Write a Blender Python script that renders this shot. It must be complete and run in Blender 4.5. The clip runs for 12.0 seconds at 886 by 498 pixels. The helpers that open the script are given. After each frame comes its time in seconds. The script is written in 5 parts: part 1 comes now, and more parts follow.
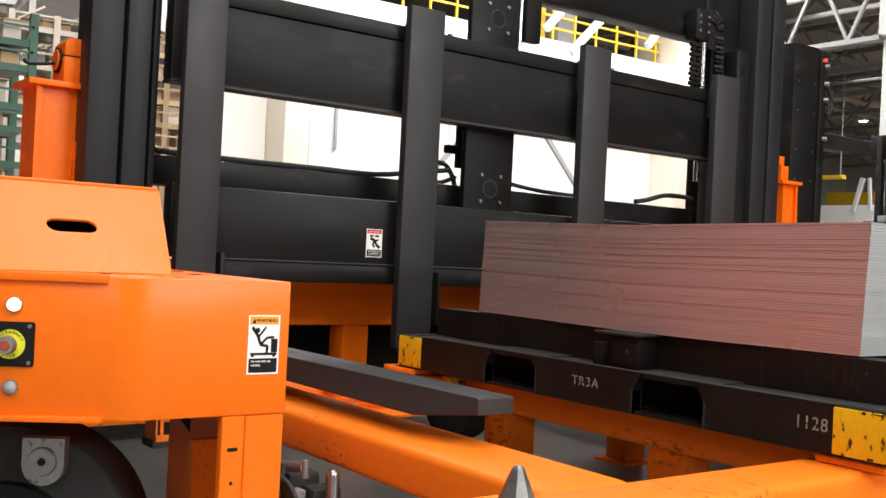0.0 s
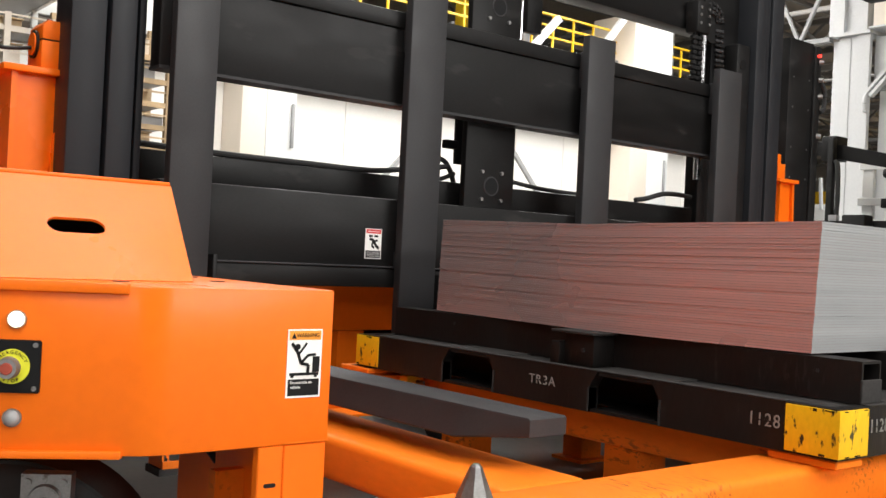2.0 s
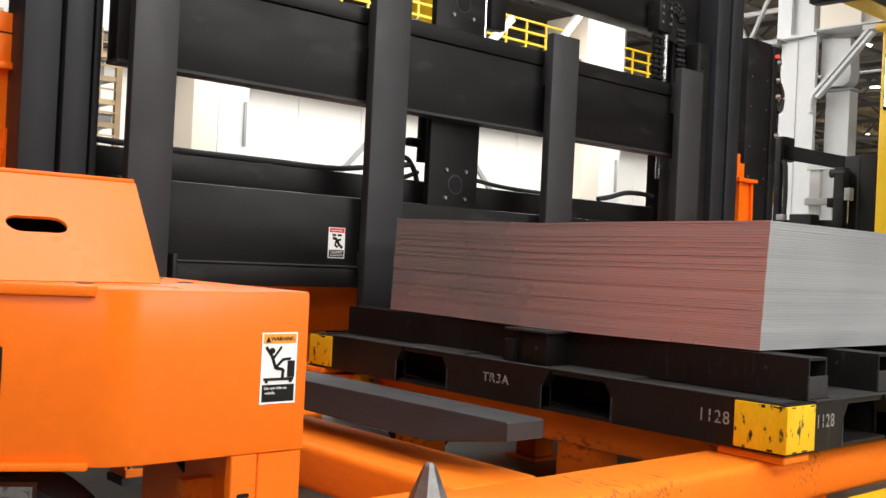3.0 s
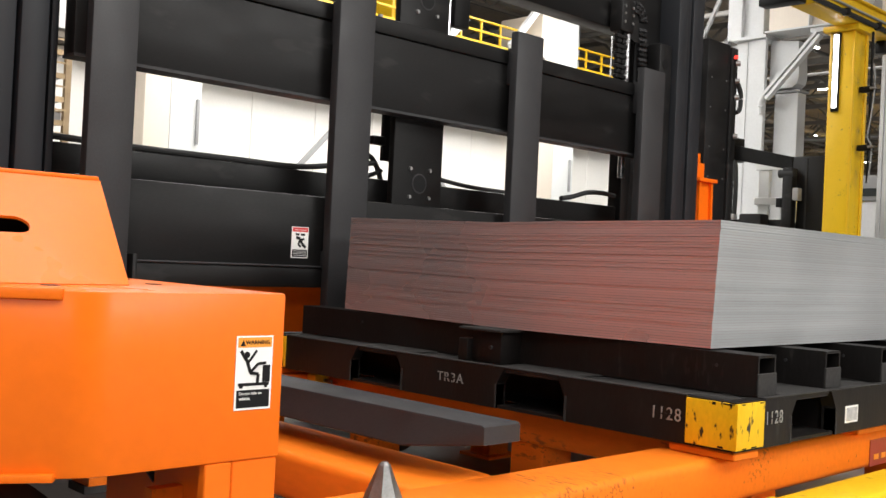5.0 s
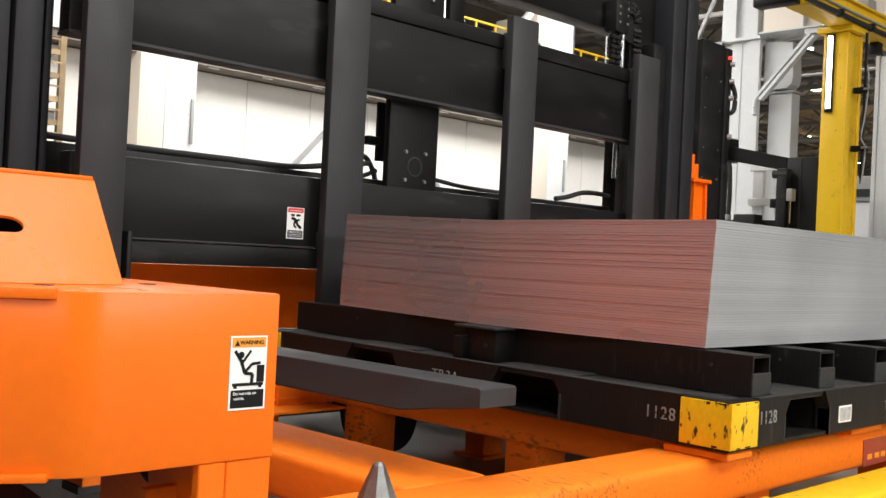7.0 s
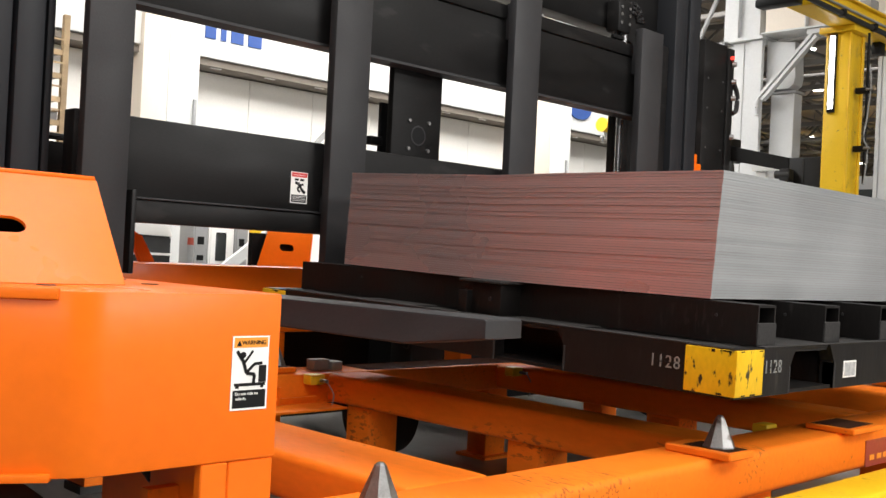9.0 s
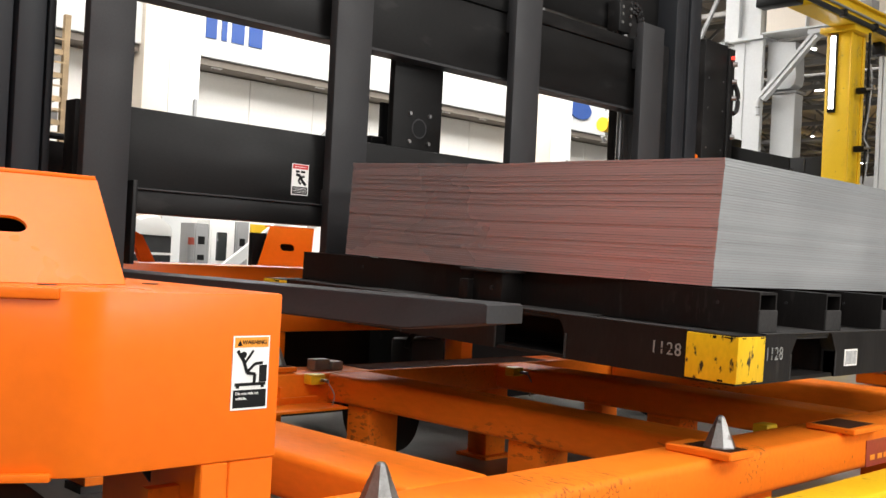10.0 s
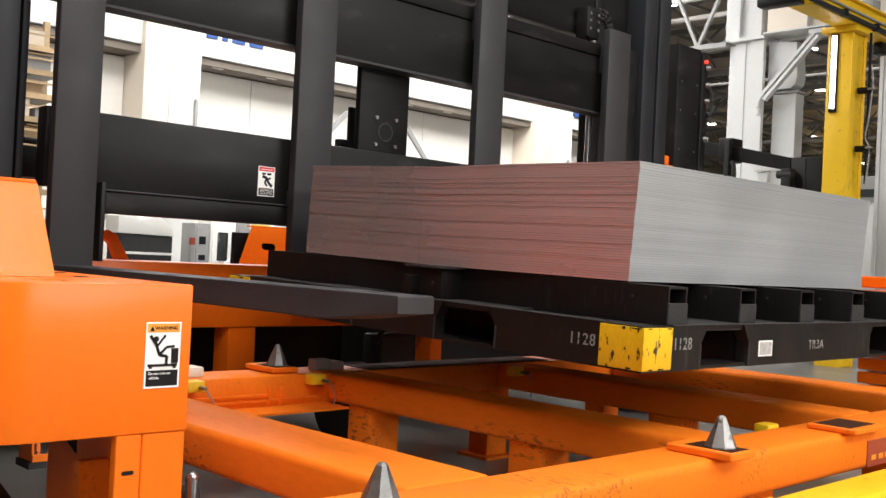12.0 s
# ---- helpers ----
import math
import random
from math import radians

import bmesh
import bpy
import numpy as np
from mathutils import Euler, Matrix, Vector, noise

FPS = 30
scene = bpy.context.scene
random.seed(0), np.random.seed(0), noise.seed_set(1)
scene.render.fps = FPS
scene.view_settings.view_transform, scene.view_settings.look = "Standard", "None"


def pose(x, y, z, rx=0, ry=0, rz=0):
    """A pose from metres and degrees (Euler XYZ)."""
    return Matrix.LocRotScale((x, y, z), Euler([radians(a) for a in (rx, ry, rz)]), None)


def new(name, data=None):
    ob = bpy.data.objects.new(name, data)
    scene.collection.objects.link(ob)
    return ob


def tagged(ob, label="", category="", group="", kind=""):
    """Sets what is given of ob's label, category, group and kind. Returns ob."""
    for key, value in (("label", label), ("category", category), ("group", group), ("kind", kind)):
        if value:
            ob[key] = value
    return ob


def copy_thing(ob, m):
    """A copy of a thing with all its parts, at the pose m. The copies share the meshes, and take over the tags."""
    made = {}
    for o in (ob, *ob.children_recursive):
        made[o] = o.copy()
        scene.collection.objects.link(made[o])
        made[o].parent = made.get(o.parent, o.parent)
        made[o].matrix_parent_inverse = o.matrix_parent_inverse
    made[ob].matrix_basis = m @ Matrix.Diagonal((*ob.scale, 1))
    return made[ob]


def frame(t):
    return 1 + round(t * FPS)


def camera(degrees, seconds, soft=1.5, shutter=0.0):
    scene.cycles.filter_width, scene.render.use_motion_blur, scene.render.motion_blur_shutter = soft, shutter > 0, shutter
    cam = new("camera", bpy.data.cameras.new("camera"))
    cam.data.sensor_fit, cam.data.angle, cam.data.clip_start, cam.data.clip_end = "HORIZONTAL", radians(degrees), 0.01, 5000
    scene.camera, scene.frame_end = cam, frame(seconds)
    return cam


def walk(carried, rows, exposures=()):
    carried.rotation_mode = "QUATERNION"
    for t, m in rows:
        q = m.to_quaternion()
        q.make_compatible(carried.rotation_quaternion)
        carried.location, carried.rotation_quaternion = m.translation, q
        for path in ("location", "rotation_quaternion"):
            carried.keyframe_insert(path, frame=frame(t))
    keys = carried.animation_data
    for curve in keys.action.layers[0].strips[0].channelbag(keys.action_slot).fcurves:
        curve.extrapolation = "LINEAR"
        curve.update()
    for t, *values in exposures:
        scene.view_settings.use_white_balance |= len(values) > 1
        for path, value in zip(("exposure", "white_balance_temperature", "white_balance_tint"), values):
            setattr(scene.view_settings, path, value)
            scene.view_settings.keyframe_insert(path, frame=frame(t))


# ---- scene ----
FLOOR = 0.1           # floor level; the camera stands 1.35 m above it
cam = camera(47.25, 12.0, soft=1.5)
walk(cam, [(t, pose(0, 0, 1.45, p, r, y)) for t, y, p, r in (
    (0, 53.42, 90.34, -2.85), (0.5, 52.63, 90.34, -2.85), (1, 52.44, 90.35, -2.84), (1.5, 51.31, 90.38, -2.83),
    (2, 51.02, 90.40, -2.81), (2.5, 49.56, 90.42, -2.81), (3, 48.40, 90.46, -2.77), (3.2, 48.36, 90.47, -2.77),
    (4.0, 48.05, 90.5, -2.75), (4.8, 46.82, 90.54, -2.74), (5, 45.83, 90.54, -2.74), (5.5, 45.47, 90.57, -2.72),
    (6, 45.48, 90.56, -2.73), (6.5, 45.49, 90.56, -2.77), (8.5, 45.61, 90.57, -2.82), (9, 45.63, 90.57, -2.82),
    (9.5, 45.65, 90.56, -2.85), (10, 45.66, 90.56, -2.84), (10.5, 45.67, 90.55, -2.81), (11, 45.68, 90.55, -2.80),
    (11.5, 45.69, 90.56, -2.80), (12, 45.72, 90.56, -2.82))], exposures=((0, .09), (3, .03), (6, 0), (9, .02), (12, .07)))

# travel of the vehicle: seconds, ahead, aside, turn in degrees
TRAVEL = ((0, -.696, .012, -.05), (.5, -.582, .008, 0), (1, -.448, .006, 0), (1.5, -.305, .005, 0), (2, -.207, .004, 0),
          (2.5, -.138, 0, 0), (3, -.096, 0, 0), (3.2, -.08, 0, 0), (4, -.025, 0, 0), (4.8, 0, 0, 0), (5.5, 0, 0, 0), (8.5, 0, 0, 0),
          (10.2, 0, 0, 0), (10.5, -.023, .003, -.06), (11, -.119, .010, -.19), (11.5, -.243, .018, -.376), (12, -.389, .022, -.556))
# lift of the carriage; lift and tilt in degrees of the load on the sagging forks
LIFT = ((0, 0), (4.8, 0), (5.8, 0), (6, .011), (6.5, .061), (7, .115), (8.5, .278), (9, .328), (9.4, .371), (9.55, .375), (12, .375))
LOAD = ((0, 0, 0), (5.5, 0, 0), (6.7, 0, 0), (7.1, .020, .58), (8.5, .1715, 1.15), (9, .225, 1.25), (9.4, .271, 1.35), (9.55, .2765, 1.38), (12, .2765, 1.38))

# ---- world and lights ----
world = bpy.data.worlds.new("hall_air")
scene.world = world
world.use_nodes = True
world.node_tree.nodes["Background"].inputs[0].default_value = (1.0, .97, .93, 1)
world.node_tree.nodes["Background"].inputs[1].default_value = 0.20


def area(x, y, z, sx, sy, watts, color=(1, .985, .96)):
    lamp = bpy.data.lights.new("bay_light", "AREA")
    lamp.shape, lamp.size, lamp.size_y, lamp.energy, lamp.color = "RECTANGLE", sx, sy, watts, color
    ob = new("bay_light", lamp)
    ob.matrix_basis = pose(x, y, z)
    return ob


area(6.0, -4.0, 10.8, 8, 6, 1350)
area(26, -22, 10.8, 14, 10, 5200)
area(9.0, 8.0, 10.8, 8, 8, 2300)
area(31, 15, 10.8, 14, 14, 13500)
area(-3.0, 3.0, 10.8, 8, 6, 760)
area(-15, 8.0, 10.8, 6, 8, 1450)
area(-17.5, 21, 10.4, 5, 18, 3000)
area(-18, 42, 9.4, 10, 14, 1500)
area(-24, 62, 9.4, 12, 14, 3000)


# ---- materials ----
def rgba(c):
    return (*c, 1)


def material(name, color, rough=.5, metal=0.0, vary=.12, scale=3.0, grain=60.0, bump=.05, stain=None, amount=.5, stain_scale=6.0,
             stretch=(1, 1, 1), coat=0.0, random_value=0.0, rough_vary=.12, spec=.5, scuff=None):
    m = bpy.data.materials.new(name)
    m.use_nodes = True
    t = m.node_tree
    b = t.nodes["Principled BSDF"]
    b.inputs["Metallic"].default_value = metal
    b.inputs["Coat Weight"].default_value = coat
    b.inputs["Coat Roughness"].default_value = .12
    b.inputs["Specular IOR Level"].default_value = spec
    tc = t.nodes.new("ShaderNodeTexCoord")
    mp = t.nodes.new("ShaderNodeMapping")
    mp.inputs["Scale"].default_value = stretch
    t.links.new(tc.outputs["Object"], mp.inputs["Vector"])

    def tex(s, detail=4.0):
        n = t.nodes.new("ShaderNodeTexNoise")
        n.inputs["Scale"].default_value = s
        n.inputs["Detail"].default_value = detail
        t.links.new(mp.outputs["Vector"], n.inputs["Vector"])
        return n.outputs["Fac"]

    big, fine = tex(scale), tex(grain, 6.0)
    add = t.nodes.new("ShaderNodeMath")
    add.operation = "ADD"
    t.links.new(big, add.inputs[0])
    t.links.new(fine, add.inputs[1])
    ramp = t.nodes.new("ShaderNodeMapRange")
    ramp.inputs[1].default_value, ramp.inputs[2].default_value = .6, 1.4
    ramp.inputs[3].default_value, ramp.inputs[4].default_value = 1 - vary, 1 + vary
    t.links.new(add.outputs[0], ramp.inputs[0])
    value = ramp.outputs[0]
    if random_value:
        info = t.nodes.new("ShaderNodeObjectInfo")
        r2 = t.nodes.new("ShaderNodeMapRange")
        r2.inputs[3].default_value, r2.inputs[4].default_value = 1 - random_value, 1 + random_value
        t.links.new(info.outputs["Random"], r2.inputs[0])
        mul = t.nodes.new("ShaderNodeMath")
        mul.operation = "MULTIPLY"
        t.links.new(value, mul.inputs[0])
        t.links.new(r2.outputs[0], mul.inputs[1])
        value = mul.outputs[0]
    mix = t.nodes.new("ShaderNodeVectorMath")
    mix.operation = "SCALE"
    mix.inputs[0].default_value = color
    t.links.new(value, mix.inputs["Scale"])
    out = mix.outputs[0]
    if stain is not None:
        s = tex(stain_scale, 8.0)
        edge = t.nodes.new("ShaderNodeMapRange")
        edge.inputs[1].default_value, edge.inputs[2].default_value = .68 - amount * .25, .74 - amount * .25
        t.links.new(s, edge.inputs[0])
        mx = t.nodes.new("ShaderNodeMix")
        mx.data_type = "RGBA"
        t.links.new(edge.outputs[0], mx.inputs["Factor"])
        t.links.new(out, mx.inputs["A"])
        mx.inputs["B"].default_value = rgba(stain)
        out = mx.outputs["Result"]
    if scuff is not None:
        masks = []
        for sc, lo, hi in ((3.2, .57, .66), (60.0, .55, .62)):
            e = t.nodes.new("ShaderNodeMapRange")
            e.inputs[1].default_value, e.inputs[2].default_value = lo, hi
            t.links.new(tex(sc, 7.0), e.inputs[0])
            masks.append(e.outputs[0])
        both = t.nodes.new("ShaderNodeMath")
        both.operation = "MULTIPLY"
        t.links.new(masks[0], both.inputs[0])
        t.links.new(masks[1], both.inputs[1])
        m2 = t.nodes.new("ShaderNodeMix")
        m2.data_type = "RGBA"
        t.links.new(both.outputs[0], m2.inputs["Factor"])
        t.links.new(out, m2.inputs["A"])
        m2.inputs["B"].default_value = rgba(scuff)
        out = m2.outputs["Result"]
    t.links.new(out, b.inputs["Base Color"])
    rr = t.nodes.new("ShaderNodeMapRange")
    rr.inputs[1].default_value, rr.inputs[2].default_value = .3, .7
    rr.inputs[3].default_value, rr.inputs[4].default_value = max(.03, rough - rough_vary), min(1, rough + rough_vary)
    t.links.new(big, rr.inputs[0])
    t.links.new(rr.outputs[0], b.inputs["Roughness"])
    if bump:
        bp = t.nodes.new("ShaderNodeBump")
        bp.inputs["Strength"].default_value, bp.inputs["Distance"].default_value = bump, .01
        t.links.new(fine, bp.inputs["Height"])
        t.links.new(bp.outputs[0], b.inputs["Normal"])
    return m


def glow(name, color, strength):
    m = bpy.data.materials.new(name)
    m.use_nodes = True
    b = m.node_tree.nodes["Principled BSDF"]
    b.inputs["Base Color"].default_value = rgba(color)
    b.inputs["Emission Color"].default_value = rgba(color)
    b.inputs["Emission Strength"].default_value = strength
    return m


ORANGE = material("orange_paint", (.88, .163, .006), rough=.34, vary=.05, scale=1.5, grain=26, bump=.018, coat=.04, spec=.2)
ORANGE_WORN = material("worn_orange_paint", (.85, .190, .012), rough=.44, vary=.10, scale=1.6, grain=40, bump=.015, stain=(.34, .08, .02), amount=-.05, stain_scale=30, stretch=(.35, 1, 1), coat=.04, spec=.16, scuff=(.40, .095, .015))
GREY_MAST = material("dark_grey_mast_paint", (.0185, .0198, .0232), spec=.3, rough=.48, vary=.15, scale=2, grain=150, bump=.03)
BLACK = material("black_paint", (.0085, .0081, .0081), spec=.22, rough=.48, vary=.3, scale=3.5, grain=120, bump=.03, stain=(.019, .018, .0175), amount=.22, stain_scale=7, stretch=(1, .3, 1), rough_vary=.16)
DUSTY = material("dusty_black_deck", (.032, .030, .029), rough=.75, vary=.35, scale=5, grain=70, bump=.08, spec=.25)
GREY_FORK = material("dark_fork_steel", (.0225, .0218, .0235), rough=.6, vary=.2, scale=3, grain=90, bump=.06)
PALLET = material("black_pallet_paint", (.0100, .0084, .0079), spec=.28, rough=.5, vary=.35, scale=4, grain=70, bump=.10, stain=(.026, .023, .021), amount=.10, stain_scale=16, stretch=(1, 1, .22), scuff=(.020, .0175, .0165))
YELLOW_WORN = material("chipped_yellow_paint", (.80, .48, .010), rough=.45, vary=.12, scale=8, grain=70, bump=.08, stain=(.03, .022, .015), amount=.34, stain_scale=34, stretch=(1, 1, .5), scuff=(.22, .12, .02))
YELLOW_SCUFFED = material("scuffed_yellow_paint", (.80, .50, .012), rough=.42, vary=.10, scale=3, grain=60, bump=.03, stain=(.30, .20, .05), amount=.05, stain_scale=14, scuff=(.25, .16, .04))
YELLOW = material("yellow_paint", (.82, .50, .015), rough=.4, vary=.08, scale=2, grain=90, bump=.03)
# the reddish light caught by the long sides is put into this colour
SHEET_EDGE = material("sheared_edge_with_red_light", (.66, .455, .445), rough=.30, metal=.45, vary=.06, scale=2, grain=160, bump=.04, stretch=(.5, .5, 1), random_value=.05)
SHEET = material("oiled_sheet_steel", (.395, .405, .41), rough=.42, metal=.3, vary=.07, scale=3, grain=160, bump=.04, stretch=(.5, .5, 1), random_value=.05)


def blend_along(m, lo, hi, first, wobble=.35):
    """Let the colour of m pass into its own from another one along its thing's length, as painted-in light."""
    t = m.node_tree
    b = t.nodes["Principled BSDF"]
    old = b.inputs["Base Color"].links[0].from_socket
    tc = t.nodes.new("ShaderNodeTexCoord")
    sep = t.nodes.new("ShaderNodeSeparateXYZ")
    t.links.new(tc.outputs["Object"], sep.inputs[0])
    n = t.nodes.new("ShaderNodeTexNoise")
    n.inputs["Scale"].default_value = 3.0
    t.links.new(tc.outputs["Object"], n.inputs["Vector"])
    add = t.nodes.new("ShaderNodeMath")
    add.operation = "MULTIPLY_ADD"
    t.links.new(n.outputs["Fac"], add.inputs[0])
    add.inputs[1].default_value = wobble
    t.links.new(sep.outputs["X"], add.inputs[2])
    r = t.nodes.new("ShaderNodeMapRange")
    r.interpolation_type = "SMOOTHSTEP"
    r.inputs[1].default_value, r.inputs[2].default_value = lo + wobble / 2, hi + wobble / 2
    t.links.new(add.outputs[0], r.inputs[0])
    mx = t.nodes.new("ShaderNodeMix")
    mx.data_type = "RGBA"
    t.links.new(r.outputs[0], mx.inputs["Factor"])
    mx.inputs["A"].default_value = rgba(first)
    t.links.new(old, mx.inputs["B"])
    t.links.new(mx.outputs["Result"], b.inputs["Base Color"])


# the painted red light fades to grey towards the mast end
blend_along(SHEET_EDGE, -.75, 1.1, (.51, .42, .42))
SHEET_DARK = material("sheet_gap", (.34, .30, .295), rough=.5, vary=.2)
STEEL = material("bare_steel", (.30, .295, .29), rough=.46, metal=.9, vary=.2, scale=14, grain=120, bump=.08, stain=(.13, .11, .10), amount=.3, stain_scale=22)
CHROME = material("chrome", (.75, .75, .76), rough=.12, metal=1, vary=.03, bump=0)
RUBBER = material("black_rubber", (.018, .018, .018), rough=.75, vary=.2, grain=120, bump=.1)
WHITE = material("white_paint", (.70, .71, .70), rough=.5, vary=.05, scale=1, grain=30, bump=.02)
COLUMN = material("pale_grey_column_paint", (.60, .61, .615), rough=.5, vary=.06, scale=.8, grain=20, bump=.02)
CREAM = material("cream_paint", (.74, .66, .56), rough=.5, vary=.05, scale=1, grain=30, bump=.02)
PANEL = material("pale_panel", (.80, .775, .73), rough=.55, vary=.05, scale=.6, grain=25, bump=.03)
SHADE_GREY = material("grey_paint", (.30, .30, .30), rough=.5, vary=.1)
WALL_DULL = material("dull_wall_panel", (.36, .34, .31), rough=.7, vary=.1, scale=.5, grain=20)
TRUSS = material("dull_white_truss_paint", (.20, .188, .175), rough=.6, vary=.1)
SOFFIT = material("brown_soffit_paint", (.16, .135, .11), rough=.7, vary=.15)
ROD = material("dull_chrome_rod", (.34, .34, .35), rough=.3, metal=.9, vary=.06, bump=0)
# grime and wear on the pads; on the far beam, painted-in shade
GREASE_SHADE = material("dark_grease_and_shade", (.045, .018, .010), rough=.9, vary=.4, scale=6, grain=60, bump=.1, spec=.08)
CEIL = material("brown_grey_roof_deck", (.44, .375, .31), rough=.9, vary=.2, scale=.8, grain=8, bump=.1)
CONCRETE = material("sealed_concrete", (.17, .165, .155), rough=.4, vary=.16, scale=.7, grain=22, bump=.04, stain=(.22, .21, .20), amount=.2, stain_scale=1.2)
GREEN = material("green_rack_paint", (.06, .16, .11), rough=.5, vary=.1)
WOOD = material("pale_crate_wood", (.50, .36, .21), rough=.7, vary=.2, scale=4, grain=50, bump=.1, random_value=.25)
BLUE = material("blue_sign_paint", (.018, .065, .26), rough=.5, vary=.04)
RED_DULL = material("dull_red_plate", (.34, .055, .03), rough=.5, vary=.15)
RED = material("red_label", (.62, .05, .05), rough=.5, vary=.04)
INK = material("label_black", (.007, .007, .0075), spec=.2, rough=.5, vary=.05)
PAPER = material("label_white", (.86, .85, .82), rough=.45, vary=.03)
LABEL_ORANGE = material("label_orange", (.90, .33, .03), rough=.45, vary=.03)
ESTOP = material("legend_yellow", (.72, .70, .03), rough=.5, vary=.05)
TAG_PRINT = material("tag_print", (.42, .42, .42), rough=.6, vary=.5, scale=40, grain=150)
STENCIL = material("stencil_white", (.25, .25, .24), rough=.7, vary=.25, grain=200)
GLASS = material("dark_window", (.03, .035, .035), rough=.08, vary=.05, bump=0)
LED = glow("lit_tube", (1, .98, .94), 6)
LAMP_ON = glow("lit_lamp", (1, .97, .9), 12)
RED_ON = glow("red_indicator", (1, .06, .04), 1.2)
AMBER_ON = glow("pale_indicator", (1, .85, .6), 4)


# ---- building helpers ----
ORIGIN = {}


def box(bm, x0, x1, y0, y1, z0, z1, bevel=0.0, segments=2):
    made = bmesh.ops.create_cube(bm, size=1)["verts"]
    bmesh.ops.transform(bm, matrix=Matrix.LocRotScale(((x0 + x1) / 2, (y0 + y1) / 2, (z0 + z1) / 2), None, (abs(x1 - x0), abs(y1 - y0), abs(z1 - z0))), verts=made)
    if bevel:
        edges = list({e for v in made for e in v.link_edges})
        bmesh.ops.bevel(bm, geom=edges, offset=bevel, segments=segments, profile=.5, affect="EDGES")
    return bm


def rod(bm, a, b, r, r2=None, seg=16):
    a, b = Vector(a), Vector(b)
    m = Matrix.Translation((a + b) / 2) @ (b - a).to_track_quat("Z", "Y").to_matrix().to_4x4()
    bmesh.ops.create_cone(bm, cap_ends=True, segments=seg, radius1=r, radius2=r if r2 is None else r2, depth=(b - a).length, matrix=m)
    return bm


def beam(bm, a, b, w, h):
    """A square bar from a to b."""
    a, b = Vector(a), Vector(b)
    made = bmesh.ops.create_cube(bm, size=1)["verts"]
    m = Matrix.Translation((a + b) / 2) @ (b - a).to_track_quat("X", "Z").to_matrix().to_4x4() @ Matrix.Diagonal(((b - a).length, w, h, 1))
    bmesh.ops.transform(bm, matrix=m, verts=made)
    return bm


def prism(bm, outline, axis, lo, hi, bevel=0.0):
    """An outline drawn across an axis and carried from lo to hi."""
    def put(u, v, w):
        return {"x": (w, u, v), "y": (u, w, v), "z": (u, v, w)}[axis]
    low = [bm.verts.new(put(u, v, lo)) for u, v in outline]
    high = [bm.verts.new(put(u, v, hi)) for u, v in outline]
    n = len(outline)
    faces = [bm.faces.new(low), bm.faces.new(high)]
    faces += [bm.faces.new((low[i], low[(i + 1) % n], high[(i + 1) % n], high[i])) for i in range(n)]
    bmesh.ops.recalc_face_normals(bm, faces=faces)
    if bevel:
        edges = list({e for f in faces[:2] for e in f.edges})
        bmesh.ops.bevel(bm, geom=edges, offset=bevel, segments=2, profile=.5, affect="EDGES")
    return bm


def tube(bm, points, r, seg=8):
    points = [Vector(p) for p in points]
    rings = []
    for i, p in enumerate(points):
        d = (points[min(i + 1, len(points) - 1)] - points[max(i - 1, 0)]).normalized()
        m = d.to_track_quat("Z", "Y").to_matrix()
        rings.append([bm.verts.new(p + m @ Vector((r * math.cos(k * math.tau / seg), r * math.sin(k * math.tau / seg), 0))) for k in range(seg)])
    for a, b in zip(rings, rings[1:]):
        for k in range(seg):
            bm.faces.new((a[k], a[(k + 1) % seg], b[(k + 1) % seg], b[k]))
    bm.faces.new(rings[0][::-1])
    bm.faces.new(rings[-1])
    return bm


def curve_points(pts, n=8):
    """A smooth line through the points."""
    pts = [Vector(p) for p in pts]
    out = []
    for i in range(len(pts) - 1):
        p0, p1, p2, p3 = pts[max(i - 1, 0)], pts[i], pts[i + 1], pts[min(i + 2, len(pts) - 1)]
        for k in range(n):
            t = k / n
            out.append(.5 * (2 * p1 + (p2 - p0) * t + (2 * p0 - 5 * p1 + 4 * p2 - p3) * t * t + (3 * p1 - p0 - 3 * p2 + p3) * t ** 3))
    return out + [pts[-1]]


def link(name, bm, mat, origin, smooth=False):
    bmesh.ops.translate(bm, vec=-Vector(origin), verts=bm.verts)
    mesh = bpy.data.meshes.new(name)
    bm.to_mesh(mesh)
    bm.free()
    mesh.materials.append(mat)
    if smooth:
        for p in mesh.polygons:
            p.use_smooth = True
        mesh.set_sharp_from_angle(angle=radians(35))
    return new(name, mesh)


def empty(name, at, label, category, group="", kind=""):
    ob = new(name)
    ob.location = at
    ob.empty_display_size = .1
    ORIGIN[ob] = Vector(at)
    return tagged(ob, label, category, group, kind)


def part(name, bm, mat, parent, label="", smooth=True):
    ob = link(name, bm, mat, ORIGIN[parent], smooth)
    ob.parent = parent
    ORIGIN[ob] = ORIGIN[parent]
    if label:
        ob["label"] = label
    return ob


def thing(name, bm, mat, at, label, category="", group="", kind="", smooth=True):
    ob = link(name, bm, mat, at, smooth)
    ob.location = at
    ORIGIN[ob] = Vector(at)
    return tagged(ob, label, category, group, kind)


def B():
    return bmesh.new()


